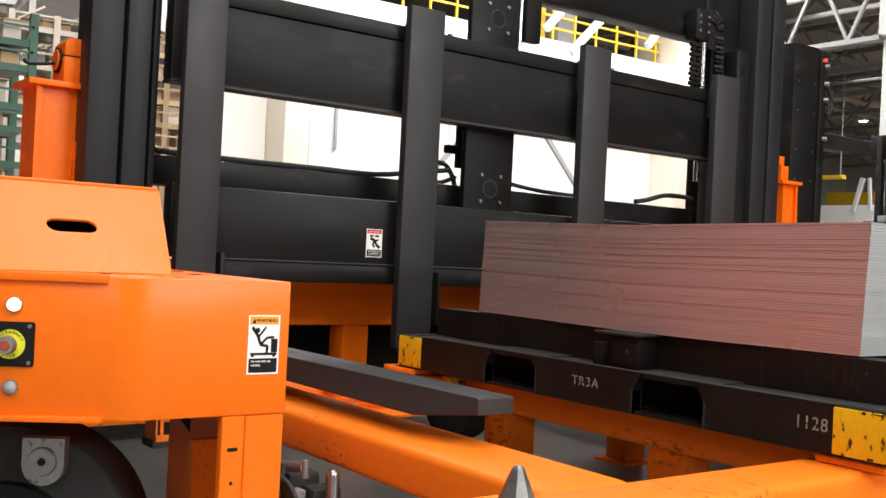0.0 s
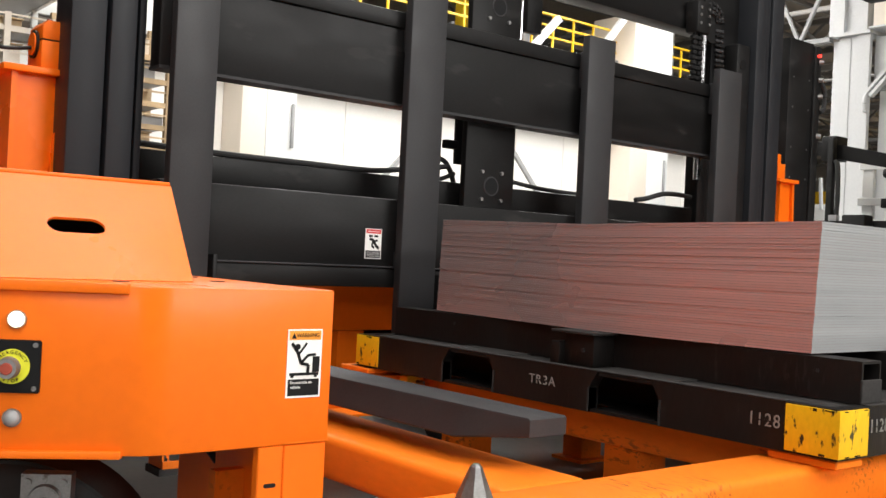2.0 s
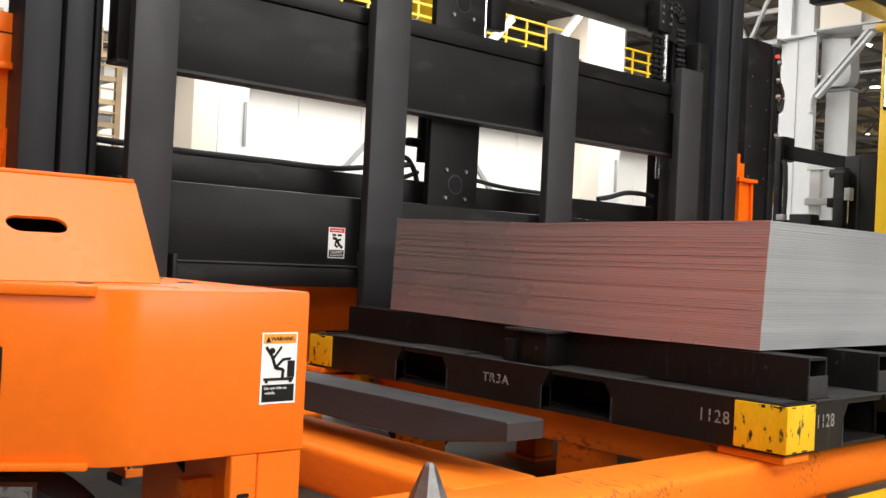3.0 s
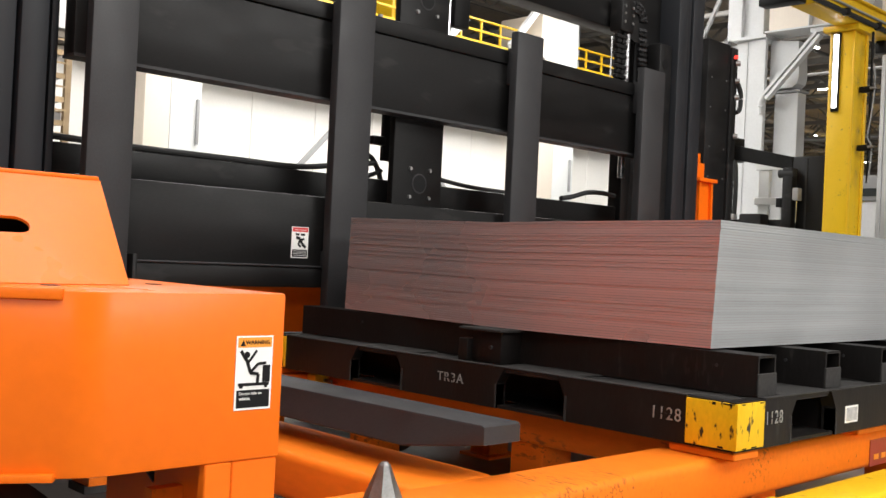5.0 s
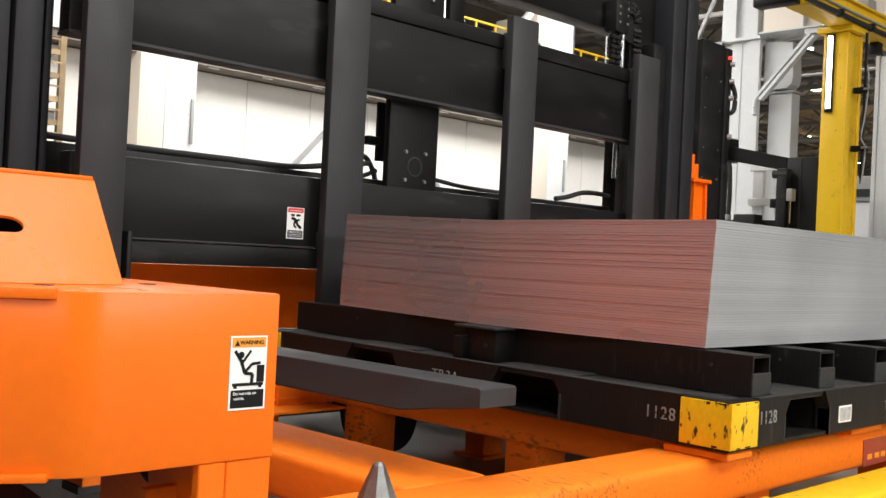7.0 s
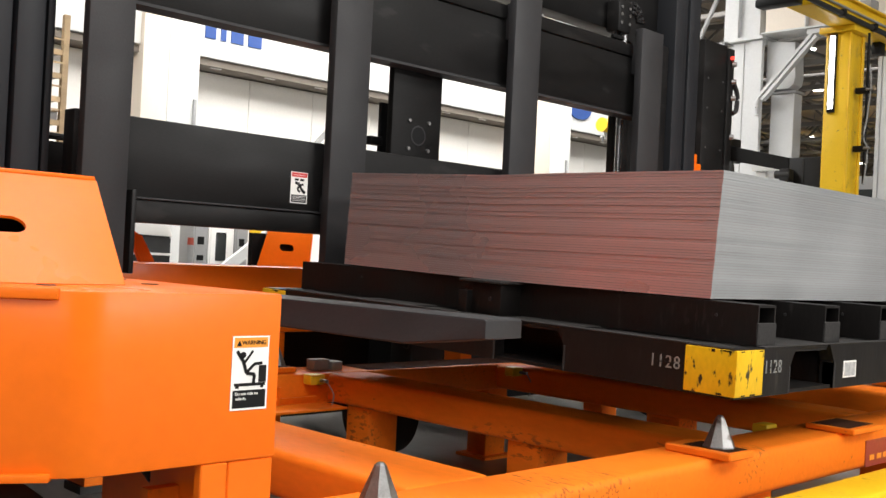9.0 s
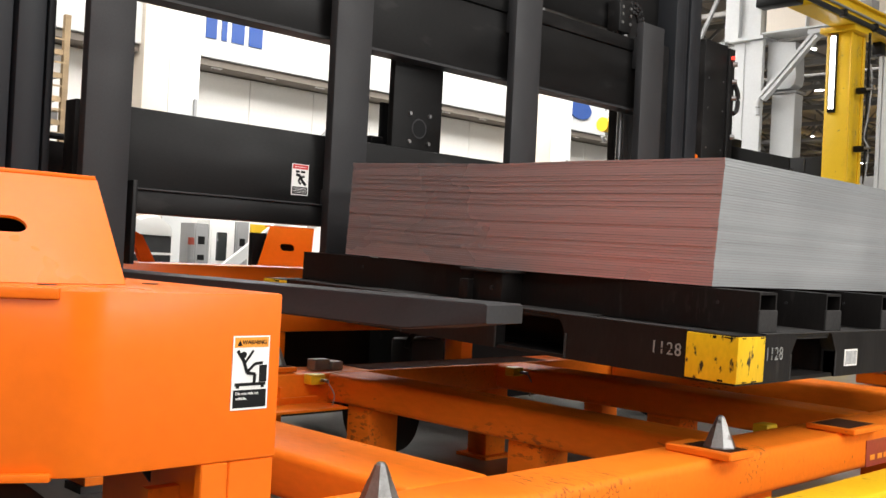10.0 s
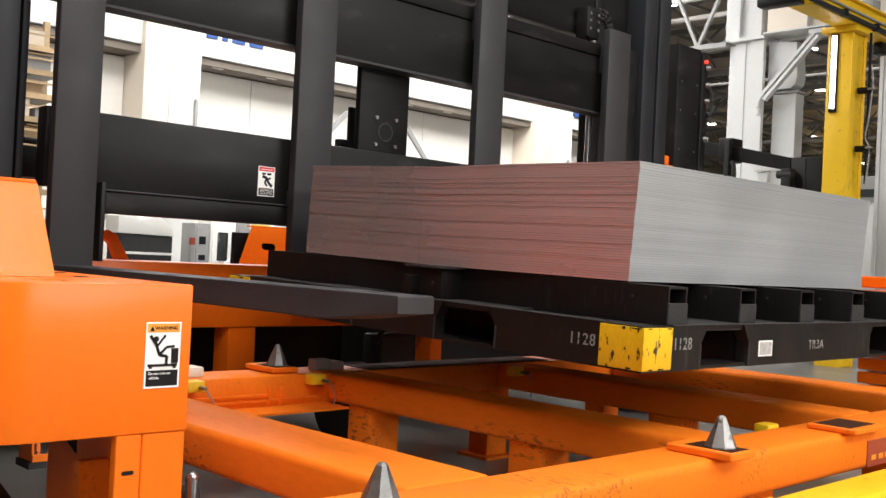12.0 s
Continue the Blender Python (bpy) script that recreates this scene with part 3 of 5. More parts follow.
def black_machine():
    f, y = FLOOR, 15.6
    m = empty("black_transfer_machine", (-8.2, y, f), "black steel transfer machine with hanging hose", "machine")
    part("arm", prism(B(), [(-9.02, 3.38), (-7.96, 3.17), (-7.96, 3.39), (-9.02, 3.63)], "y", y, y + .3, .008), BLACK, m, smooth=False)
    part("arm", prism(B(), [(-10.6, 3.70), (-9.29, 3.45), (-9.29, 3.67), (-10.6, 4.0)], "y", y + .02, y + .3, .008), BLACK, m, smooth=False)
    part("joint", box(B(), -9.289, -9.025, y - .02, y + .34, 3.36, 3.77, .012), BLACK, m)
    part("upright", box(B(), -9.10, -9.00, y - .15, y - .025, f, 3.72, .01), BLACK, m)
    part("block", box(B(), -7.955, -7.42, y, y + .6, f, 3.39, .02), BLACK, m)
    part("block_rib", box(B(), -7.72, -7.69, y - .012, y - .001, f, 3.36), RUBBER, m)
    part("base", box(B(), -9.4, -7.96, y, y + .5, f, 2.36, .02), BLACK, m)
    part("foot_block", box(B(), -8.72, -8.32, y - .3, y - .01, f, 2.44, .03), BLACK, m)
    part("hose", tube(B(), curve_points([(-8.98, y - .1, 3.34), (-8.92, y - .12, 3.24), (-8.90, y - .12, 2.8), (-8.92, y - .1, 2.42)]), .04), RUBBER, m)
    part("hose_end", box(B(), -9.02, -8.88, y - .18, y - .06, 2.34, 2.44, .01), SHADE_GREY, m)
    # valve gear before the block
    part("valve_column", box(B(), -8.02, -7.85, y - .2, y - .015, f, 3.19, .015), BLACK, m)
    part("valve_head", rod(B(), (-8.10, y - .14, 3.10), (-7.84, y - .14, 3.10), .07, .07, 16), RUBBER, m)
    part("valve", box(B(), -8.12, -8.02, y - .2, y - .06, 2.55, 2.70, .01), INK, m)
    part("valve", box(B(), -7.84, -7.74, y - .2, y - .06, 2.66, 2.86, .01), SHADE_GREY, m)
    part("rod", rod(B(), (-7.80, y - .13, 2.3), (-7.80, y - .13, 2.66), .018), CHROME, m)
    w = empty("white_fixture_frame", (-8.3, y + 1.6, f), "white welded fixture frame on the floor", "frame")
    for x in (-9.05, -8.62, -8.3):
        part("post", box(B(), x - .1, x + .1, y + 1.1, y + 1.2, f, 3.30, .01), WHITE, w, smooth=False)
    for z, d in ((3.301, .0), (2.68, .02), (2.3, .02)):
        part("bar", box(B(), -9.2, -8.2, y + 1.06 - d, y + 1.099, z, z + .13, .01), WHITE, w, smooth=False)
    part("knob", rod(B(), (-8.62, y + 1.12, 3.432), (-8.62, y + 1.12, 3.50), .04), STEEL, w)


def far_clutter():
    f = FLOOR
    w = empty("partition_panel", (-6.7, 17, f), "pale grey tall partition panel standing on the floor", "partition")
    part("panel", box(B(), -7.08, -6.2, 17.0, 17.08, f, 5.2, .01), COLUMN, w)
    part("frame", box(B(), -7.145, -7.085, 16.98, 17.1, f, 5.22), COLUMN, w)
    k = empty("low_white_wall", (-7.9, 19, f), "low white machine enclosure on the floor", "enclosure")
    part("panel", box(B(), -9.2, -7.6, 19.0, 19.4, f, 2.92, .01), COLUMN, k)
    part("cap", box(B(), -9.2, -7.6, 18.95, 19.45, 2.921, 3.40, .01), SHADE_GREY, k)
    part("cap_window", box(B(), -9.0, -7.8, 18.94, 18.949, 3.0, 3.15), GLASS, k)
    s = empty("orange_rack_stack", (-3.3, 8.6, f), "stack of orange steel trays on the floor", "trays")
    for i in range(12):
        z = f + .1 + i * .108
        part("tray", box(B(), -3.44, -2.4, 8.0, 9.2, z, z + .09, .008, 1), ORANGE, s)
    part("base", box(B(), -3.4, -2.45, 8.05, 9.15, f, f + .1), RUBBER, s)
    d = empty("far_yellow_crane", (-24, 62, 6), "yellow overhead crane girder across the hall", "crane")
    part("girder", box(B(), -40, -5, 62, 62.8, 6.2, 7.0), YELLOW, d, smooth=False)
    o = empty("yellow_hoist_beam", (-25.8, 40, 5.6), "yellow hoist beam hung from the roof", "hoist")
    part("beam", box(B(), -26.5, -25.1, 40, 40.3, 5.62, 5.80, .02), YELLOW, o)
    for x in (-26.3, -25.3):
        part("hanger", rod(B(), (x, 40.15, 5.80), (x, 40.15, 12.2), .03), SHADE_GREY, o)
    part("sling", beam(B(), (-26.35, 40.1, 5.6), (-26.5, 40.1, 4.9), .06, .06), YELLOW, o)
    lw = empty("low_partition", (-25, 41, f), "low white partition across the aisle", "partition")
    part("panel", box(B(), -28.5, -22.5, 41, 41.2, f, 4.55), PAPER, lw)
    part("leg", beam(B(), (-25.0, 40.8, 4.3), (-24.6, 40.8, 5.7), .16, .16), COLUMN, lw, smooth=False)
    part("leg", beam(B(), (-24.2, 40.8, 4.3), (-24.3, 40.8, 5.7), .12, .12), COLUMN, lw, smooth=False)
    for x in (-40, -5.6):
        part("crane_leg", box(B(), x, x + .6, 62.1, 62.7, f, 6.2), YELLOW, d, smooth=False)
    part("trolley", box(B(), -20, -17, 61.8, 63, 7.0, 7.6), YELLOW, d, smooth=False)
    e = empty("far_machine_row", (-20, 60, f), "row of pale far machines across the hall", "machines")
    for i in range(10):
        part("machine", box(B(), -38 + 4 * i, -35.2 + 4 * i, 55 + (i % 3), 58, f, 2.6 + .5 * (i % 4), .05), (PAPER, SHADE_GREY, CREAM)[i % 3], e)


# ---- the steel pallet and its sheets ----
def pallet():
    p = empty("steel_pallet", (-3.32, 4.6, .80), "black steel pallet with yellow corners and stencilled codes", "pallet")
    x0, x1, y0, y1, z0, z1 = -4.795, -1.845, 3.288, 6.10, .805, .985
    # deck, kept clear of the fork space
    part("deck", box(B(), x0 + .02, x1 - .02, y0 + .02, y1 - .02, z1 - .022, z1 - .004), DUSTY, p, smooth=False)

    def pocket_face(axis, a, lo, hi, inward, pockets):
        """Blocks of one side between fork pockets, with slanting pocket cheeks."""
        cuts = [lo] + [v for q in pockets for v in q] + [hi]
        for i in range(0, len(cuts), 2):
            c0, c1 = cuts[i], cuts[i + 1]
            s0 = .045 if i else 0
            s1 = .045 if i + 2 < len(cuts) else 0
            shape = [(c0, z0), (c1, z0), (c1, z1 - .07), (c1 + s1, z1), (c0 - s0, z1), (c0, z1 - .07)]
            b = B()
            prism(b, shape, "y" if axis == "y" else "x", a, a + inward)
            part("side_block", b, PALLET, p, smooth=False)
        for q in pockets:
            b = B()
            if axis == "y":
                box(b, q[0] - .03, q[1] + .03, a + .012, a + .30, z1 - .012, z1 + .004, .003, 1)
                part("pocket_roof", b, DUSTY, p)
                part("pocket_sill", box(B(), q[0], q[1], a + .01, a + .2, z0, z0 + .014), PALLET, p)
            else:
                s = 1 if inward > 0 else -1
                box(b, a + s * .012, a + s * .3, q[0] - .03, q[1] + .03, z1 - .012, z1 + .004, .003, 1)
                part("pocket_roof", b, DUSTY, p)
                part("pocket_sill", box(B(), a + s * .01, a + s * .2, q[0], q[1], z0, z0 + .014), PALLET, p)

    side = [(-4.02, -3.64), (-3.01, -2.63)]
    ends = [(3.70, 4.08), (5.31, 5.69)]
    pocket_face("y", y0, x0 + .002, x1 - .002, .06, side)
    pocket_face("y", y1 - .06, x0 + .002, x1 - .002, .06, side)
    pocket_face("x", x1, y0 + .062, y1 - .062, -.06, ends)
    pocket_face("x", x0, y0 + .062, y1 - .062, .06, ends)
    part("top_edge", box(B(), x0 + .21, x1 - .21, y0 - .002, y0 + .03, z1 + .0005, z1 + .006, .002, 1), DUSTY, p, "dusty top edge")
    part("top_edge", box(B(), x1 - .03, x1 + .002, y0 + .2, y1 - .2, z1 + .0005, z1 + .006, .002, 1), DUSTY, p, "dusty top edge")
    # yellow corner guards
    rnd = random.Random(11)
    for cx, sx in ((x0, 1), (x1, -1)):
        for cy, sy in ((y0, 1), (y1, -1)):
            b = B()
            o = .006
            prism(b, [(cx - sx * o, cy + sy * .19), (cx - sx * o, cy - sy * o), (cx + sx * .205, cy - sy * o), (cx + sx * .205, cy + sy * .012), (cx + sx * .012, cy + sy * .012), (cx + sx * .012, cy + sy * .19)], "z", z0 + .008, z1 - .004, .003)
            guard = part("corner_guard", b, YELLOW_WORN, p, "chipped yellow corner guard")
            # bare patches along the worn edges
            for k in range(11):
                low, w, h = rnd.random() < .35, rnd.uniform(.006, .026), rnd.uniform(.003, .011)
                zc = (z0 + .010 + h / 2) if low else (z1 - .006 - h / 2)
                d = rnd.uniform(.01, .175)
                if k % 2:
                    xa = cx + sx * d
                    part("chip", box(B(), xa - w / 2, xa + w / 2, cy - sy * (o + .0008), cy - sy * (o - .001), zc - h / 2, zc + h / 2), PALLET, guard, smooth=False)
                else:
                    ya = cy + sy * d
                    part("chip", box(B(), cx - sx * (o + .0008), cx - sx * (o - .001), ya - w / 2, ya + w / 2, zc - h / 2, zc + h / 2), PALLET, guard, smooth=False)
    # tunnel walls for the forks
    for y in (3.682, 4.10, 5.29, 5.71):
        part("tunnel_wall", box(B(), x0 + .064, x1 - .064, y, y + .012, z0, z1 - .0225), PALLET, p, smooth=False)
    for ya, yb in ((y0 + .21, 3.68), (5.724, y1 - .21)):
        part("bottom_plate", box(B(), x0 + .35, x1 - .35, ya, yb, z0, z0 + .006), PALLET, p, smooth=False)
    # folded edges beside the pockets
    for q in side:
        for xx in (q[0] - .012, q[1]):
            part("pocket_edge", box(B(), xx, xx + .012, y0 - .003, y0 + .05, z0, z1 - .075, .002, 1), DUSTY, p)
    for q in ends:
        for yy in (q[0] - .012, q[1]):
            part("pocket_edge", box(B(), x1 - .05, x1 + .003, yy, yy + .012, z0, z1 - .075, .002, 1), DUSTY, p)
    # rails
    for k in range(5):
        y = 3.50 + .555 * k
        b = B()
        xa, xb = x0 + .06, x1 - .04
        lo = z1 + .001
        prism(b, [(y, lo), (y + .01, lo), (y + .01, 1.132), (y + .125, 1.132), (y + .125, lo), (y + .135, lo), (y + .135, 1.142), (y, 1.142)], "x", xa, xb)
        rail = part("rail", b, PALLET, p, smooth=False)
        part("end_plate", box(B(), xb - .004, xb + .006, y - .003, y + .137, z1 + .004, z1 + .090, .003, 1), DUSTY, rail, "dusty grey end plate")
        for xx in (-4.2, -3.12, -2.06):
            part("bolt", rod(B(), (xx, y - .004, 1.09), (xx, y + .002, 1.09), .007, seg=10), GREY_FORK, rail)
    # stop block on the near rail
    part("stop_block", box(B(), -3.24, -3.06, 3.36, 3.498, z1 + .002, 1.13, .006), PALLET, p)
    part("stop_block", box(B(), -3.30, -3.242, 3.33, 3.498, z1 + .002, 1.09, .006), PALLET, p)
    part("stop_cap", box(B(), -3.30, -3.04, 3.33, 3.499, 1.131, 1.143, .003), DUSTY, p)
    part("stop_bolt", rod(B(), (-3.12, 3.352, 1.06), (-3.12, 3.361, 1.06), .010, seg=10), GREY_FORK, p)
    # stencilled codes
    for text, at, turn, size, wide in (("TR3A", (-3.30, y0 - .002, .905), SIDE, .060, 1.08), ("1128", (-2.14, y0 - .002, .905), SIDE, .068, .90),
                                       ("1128", (x1 + .002, 3.56, .912), FRONT, .070, .86), ("TR3A", (x1 + .002, 4.71, .885), FRONT, .060, 1.0)):
        step = size * wide * (.66 if text[0] == "T" else .58)
        for k, letter in enumerate(text):
            words(letter, Matrix.Translation(at) @ turn @ Matrix.Translation(((k - 1.5) * step, 0, 0)), size, STENCIL, p, "letter", squeeze=wide, label="worn white stencilled letter")
        # bridges of the stencil
        b = B()
        w = .5 * size * wide * 2.2
        box(b, -w / 2, w / 2, -.0025, .0025, .0010, .0019)
        bmesh.ops.transform(b, matrix=Matrix.Translation(at) @ turn, verts=b.verts)
        part("stencil_gap", b, PALLET, p, smooth=False)
    part("tag", box(B(), x1 + .001, x1 + .004, 4.165, 4.285, .845, .915), PAPER, p, "small white paper tag")
    part("tag_print", box(B(), x1 + .004, x1 + .0055, 4.175, 4.275, .852, .908), TAG_PRINT, p)
    return p


def sheet_stack():
    base = Vector((-3.25, 4.5, 1.143))
    s = empty("sheet_stack", base, "stack of oiled grey steel sheets lying on the pallet rails", "sheet stack")
    n, bottom, top = 46, 1.143, 1.648
    pitch = (top - bottom) / n
    rnd = random.Random(5)
    xs = [-4.39 + (4.39 - 2.105) * i / 24 for i in range(25)]

    def bulge(t):
        d = abs(t - .6) / (.6 if t < .6 else .4)
        return 1 - d if d > .36 else .82 - d * d / .72

    for k in range(n):
        u = k / (n - 1)
        j, jx = rnd.uniform(-.002, .002), rnd.uniform(-.0012, .0012)
        b = B()
        rows = []
        for x in xs:
            t = (x + 4.39) / 2.285
            near = 3.525 - .085 * bulge(t) + j
            bend = -.022 * (.25 + .75 * u) * max(0, 1 - abs(t - .5) * 2)
            z = bottom + pitch * k + bend + .006
            rows.append([(x + jx + .022 * u, near, z), (x + jx + .022 * u, 5.745 + j, z)])
        g = pitch * rnd.choice((.80, .84, .86, .89))
        low = [[b.verts.new(p) for p in r] for r in rows]
        high = [[b.verts.new((p[0], p[1], p[2] + g)) for p in r] for r in rows]
        for i in range(len(rows) - 1):
            b.faces.new((low[i][0], low[i][1], low[i + 1][1], low[i + 1][0]))
            b.faces.new((high[i][0], high[i + 1][0], high[i + 1][1], high[i][1]))
            b.faces.new((low[i][0], low[i + 1][0], high[i + 1][0], high[i][0]))
            b.faces.new((low[i][1], high[i][1], high[i + 1][1], low[i + 1][1]))
        for i, e in ((0, 1), (-1, -1)):
            q = (low[i][0], high[i][0], high[i][1], low[i][1])
            b.faces.new(q[::e])
        ob = part("sheet", b, SHEET, s)
        # long sides take the edge colour with the red light painted in
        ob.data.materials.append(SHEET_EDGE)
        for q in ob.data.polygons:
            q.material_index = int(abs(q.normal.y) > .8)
    b = B()
    edge = [(x, 3.5278 - .085 * bulge((x + 4.39) / 2.285)) for x in xs[1:-1]]
    edge = [(-4.386, 3.5278)] + edge + [(-2.1068, 3.5278), (-2.1068, 5.74), (-4.386, 5.74)]
    prism(b, edge, "z", bottom + .004, top - .03)
    for q in b.verts:
        if q.co.z > bottom + .1:
            q.co.x += .021
    part("core", b, SHEET_DARK, s, "dim gaps between the sheets", smooth=False)
    return s


# ---- the orange stand ----
def stand():
    f = FLOOR
    s = empty("load_stand", (-3.3, 4.2, f), "orange welded steel load stand with locating cones", "stand")
    top, low = .77, .592
    # long beams across the ends
    part("end_beam", box(B(), -2.20, -1.925, 1.45, 6.75, low, top, .03, 4), ORANGE_WORN, s, "worn orange box beam")
    part("end_beam", box(B(), -4.90, -4.61, 1.45, 6.75, low, top - .005, .012, 2), ORANGE_WORN, s)
    # beams along the vehicle's way
    for y0, y1 in ((2.05, 2.43), (3.62, 3.92), (5.05, 5.35), (6.35, 6.65)):
        part("cross_beam", box(B(), -4.612, -2.198, y0, y1, low + .01, top - .006, .03, 4), ORANGE_WORN, s)
    # angle strips on the far beam
    part("ledge", box(B(), -4.609, -4.40, 2.5, 3.615, .585, .598), ORANGE_WORN, s)
    part("strip", box(B(), -4.609, -4.595, 2.5, 3.2, .655, .668), ORANGE_WORN, s)
    part("strip", box(B(), -4.609, -4.595, 2.5, 3.55, .625, .637), ORANGE_WORN, s)
    for y in (3.20, 3.28):
        part("stiffener", box(B(), -4.609, -4.58, y, y + .012, .6, .70), ORANGE_WORN, s)
    for x in (-4.80, -2.06):
        for y in (1.65, 3.75, 5.2, 6.5):
            if y > 5 or (x > -3 and y > 2):
                part("leg", box(B(), x - .09, x + .09, y - .1, y + .1, f + .02, low - .001, .01), ORANGE_WORN, s)
                part("foot", box(B(), x - .14, x + .14, y - .15, y + .15, f, f + .0195), ORANGE_WORN, s)
    for x0, x1, y0, y1 in ((-4.46, -4.27, 3.66, 3.88), (-3.24, -3.04, 3.66, 3.88), (-3.4, -3.2, 5.1, 5.3), (-4.3, -4.1, 6.4, 6.6)):
        part("leg", box(B(), x0, x1, y0, y1, f, low + .009, .01), ORANGE_WORN, s)
    # pads and cones
    for x, y in ((-1.965, 1.734), (-1.962, 3.404), (-4.75, 3.36), (-4.75, 6.0), (-1.962, 6.0), (-4.75, 1.734)):
        pad = part("pad", box(B(), x - .17, x + .105, y - .10, y + .075, top + .001, top + .030, .005, 1), ORANGE_WORN, s)
        part("pad_grime", box(B(), x - .11, x + .085, y - .07, y + .06, top + .0302, top + .0312), GREASE_SHADE, pad, "dark grime film", smooth=False)
        b = B()
        rod(b, (x, y, top + .0315), (x, y, top + .036), .061, .061, 8)
        rod(b, (x, y, top + .036), (x, y, top + .142), .060, .016, 8)
        rod(b, (x, y, top + .142), (x, y, top + .149), .016, .009, 8)
        part("cone", b, STEEL, pad, "bare steel facetted locating cone", smooth=False)
    part("pad", box(B(), -2.10, -1.875, 4.38, 4.70, top + .001, top + .026, .005, 1), ORANGE_WORN, s)
    part("wear_strip", box(B(), -2.08, -1.91, 4.40, 4.66, top + .0262, top + .0275), GREASE_SHADE, s, "dark wear mark", smooth=False)
    # thin dark sheet stands in for the shade under truck and load
    part("grease_film", box(B(), -4.89, -4.625, 3.95, 5.6, top - .0045, top - .002), GREASE_SHADE, s, "dark film painted as shade on the beam")
    # yellow clamps with pins
    for x, y in ((-4.57, 3.50), (-4.57, 2.72), (-2.28, 4.35), (-4.4, 5.0)):
        c = part("clamp", box(B(), x - .035, x + .04, y - .05, y + .05, .71, .768, .008), YELLOW, s, "yellow clamp with a steel pin")
        part("pin", rod(B(), (x + .04, y + .02, .735), (x + .10, y + .02, .735), .010), STEEL, c)
        part("wire", tube(B(), curve_points([(x + .10, y + .02, .73), (x + .11, y + .06, .66), (x + .08, y + .07, .58)]), .004, 6), SHADE_GREY, c)
    part("wedge", box(B(), -4.8, -4.68, 2.75, 2.85, .766, .82, .008), CREAM, s, "pale wooden wedge")
    part("block", box(B(), -4.78, -4.70, 3.60, 3.71, .766, .83, .006), SHADE_GREY, s, "grey metal block")
    part("block", box(B(), -4.79, -4.69, 3.72, 3.80, .766, .815, .006), SHADE_GREY, s)
    # red plate
    part("sign_plate", box(B(), -1.925, -1.921, 4.62, 5.1, .60, .72), RED_DULL, s, "dark red warning plate")
    for i, y in enumerate((4.66, 4.74, 4.81, 4.90, 4.97)):
        part("sign_mark", box(B(), -1.921, -1.919, y, y + .05, .628, .652), LABEL_ORANGE, s)
    # yellow guard rail before the stand
    g = empty("yellow_guard_rail", (-1.66, 4.2, f), "yellow painted steel guard rail standing before the stand", "guard rail")
    part("rail", box(B(), -1.80, -1.58, 2.6, 6.9, .42, .635, .02, 3), YELLOW_SCUFFED, g)
    for y in (3.0, 4.6, 6.2):
        part("post", box(B(), -1.76, -1.62, y - .06, y + .06, f, .42), YELLOW_WORN, g)
        part("cleat", box(B(), -1.76, -1.62, y + .25, y + .4, .635, .66, .01), YELLOW, g)
    # guide roller below
    r = empty("guide_roller", (-3.25, 1.93, f), "chrome guide roller on a dark bracket", "roller")
    part("roller", rod(B(), (-3.22, 1.935, f + .02), (-3.22, 1.935, .615), .026, .026, 16), ROD, r)
    bm = B()
    bmesh.ops.create_uvsphere(bm, u_segments=14, v_segments=8, radius=.026, matrix=Matrix.Translation((-3.22, 1.935, .615)))
    part("cap", bm, ROD, r)
    part("bracket", box(B(), -3.36, -3.26, 1.88, 2.0, f, .56, .01), RUBBER, r)
    part("bracket", box(B(), -3.62, -3.38, 1.84, 1.98, f, .60, .02), RUBBER, r)
    part("valve", rod(B(), (-3.44, 1.82, .62), (-3.30, 1.86, .64), .022, .022, 14), STEEL, r)
    part("valve", rod(B(), (-3.30, 1.86, .60), (-3.30, 1.86, .665), .017, .014, 12), STEEL, r)
    part("fitting", box(B(), -3.50, -3.43, 1.80, 1.86, .48, .53, .006), STEEL, r)
    part("fitting", box(B(), -3.37, -3.31, 1.82, 1.879, .50, .55, .006), SHADE_GREY, r)
    for k in range(5):
        part("nut", rod(B(), (-3.56 + .05 * k, 1.80, .60 + .008 * (k % 2)), (-3.56 + .05 * k, 1.80, .635 + .012 * (k % 3)), .013, .011, 6), STEEL if k % 2 else GREY_FORK, r)
    for k in range(3):
        part("hose", tube(B(), curve_points([(-3.58 + .05 * k, 1.82, .6), (-3.46 + .04 * k, 1.78, .65 - .02 * k), (-3.32 + .03 * k, 1.80, .55), (-3.24 + .02 * k, 1.84, .3)]), .011), RUBBER, r)
    return s


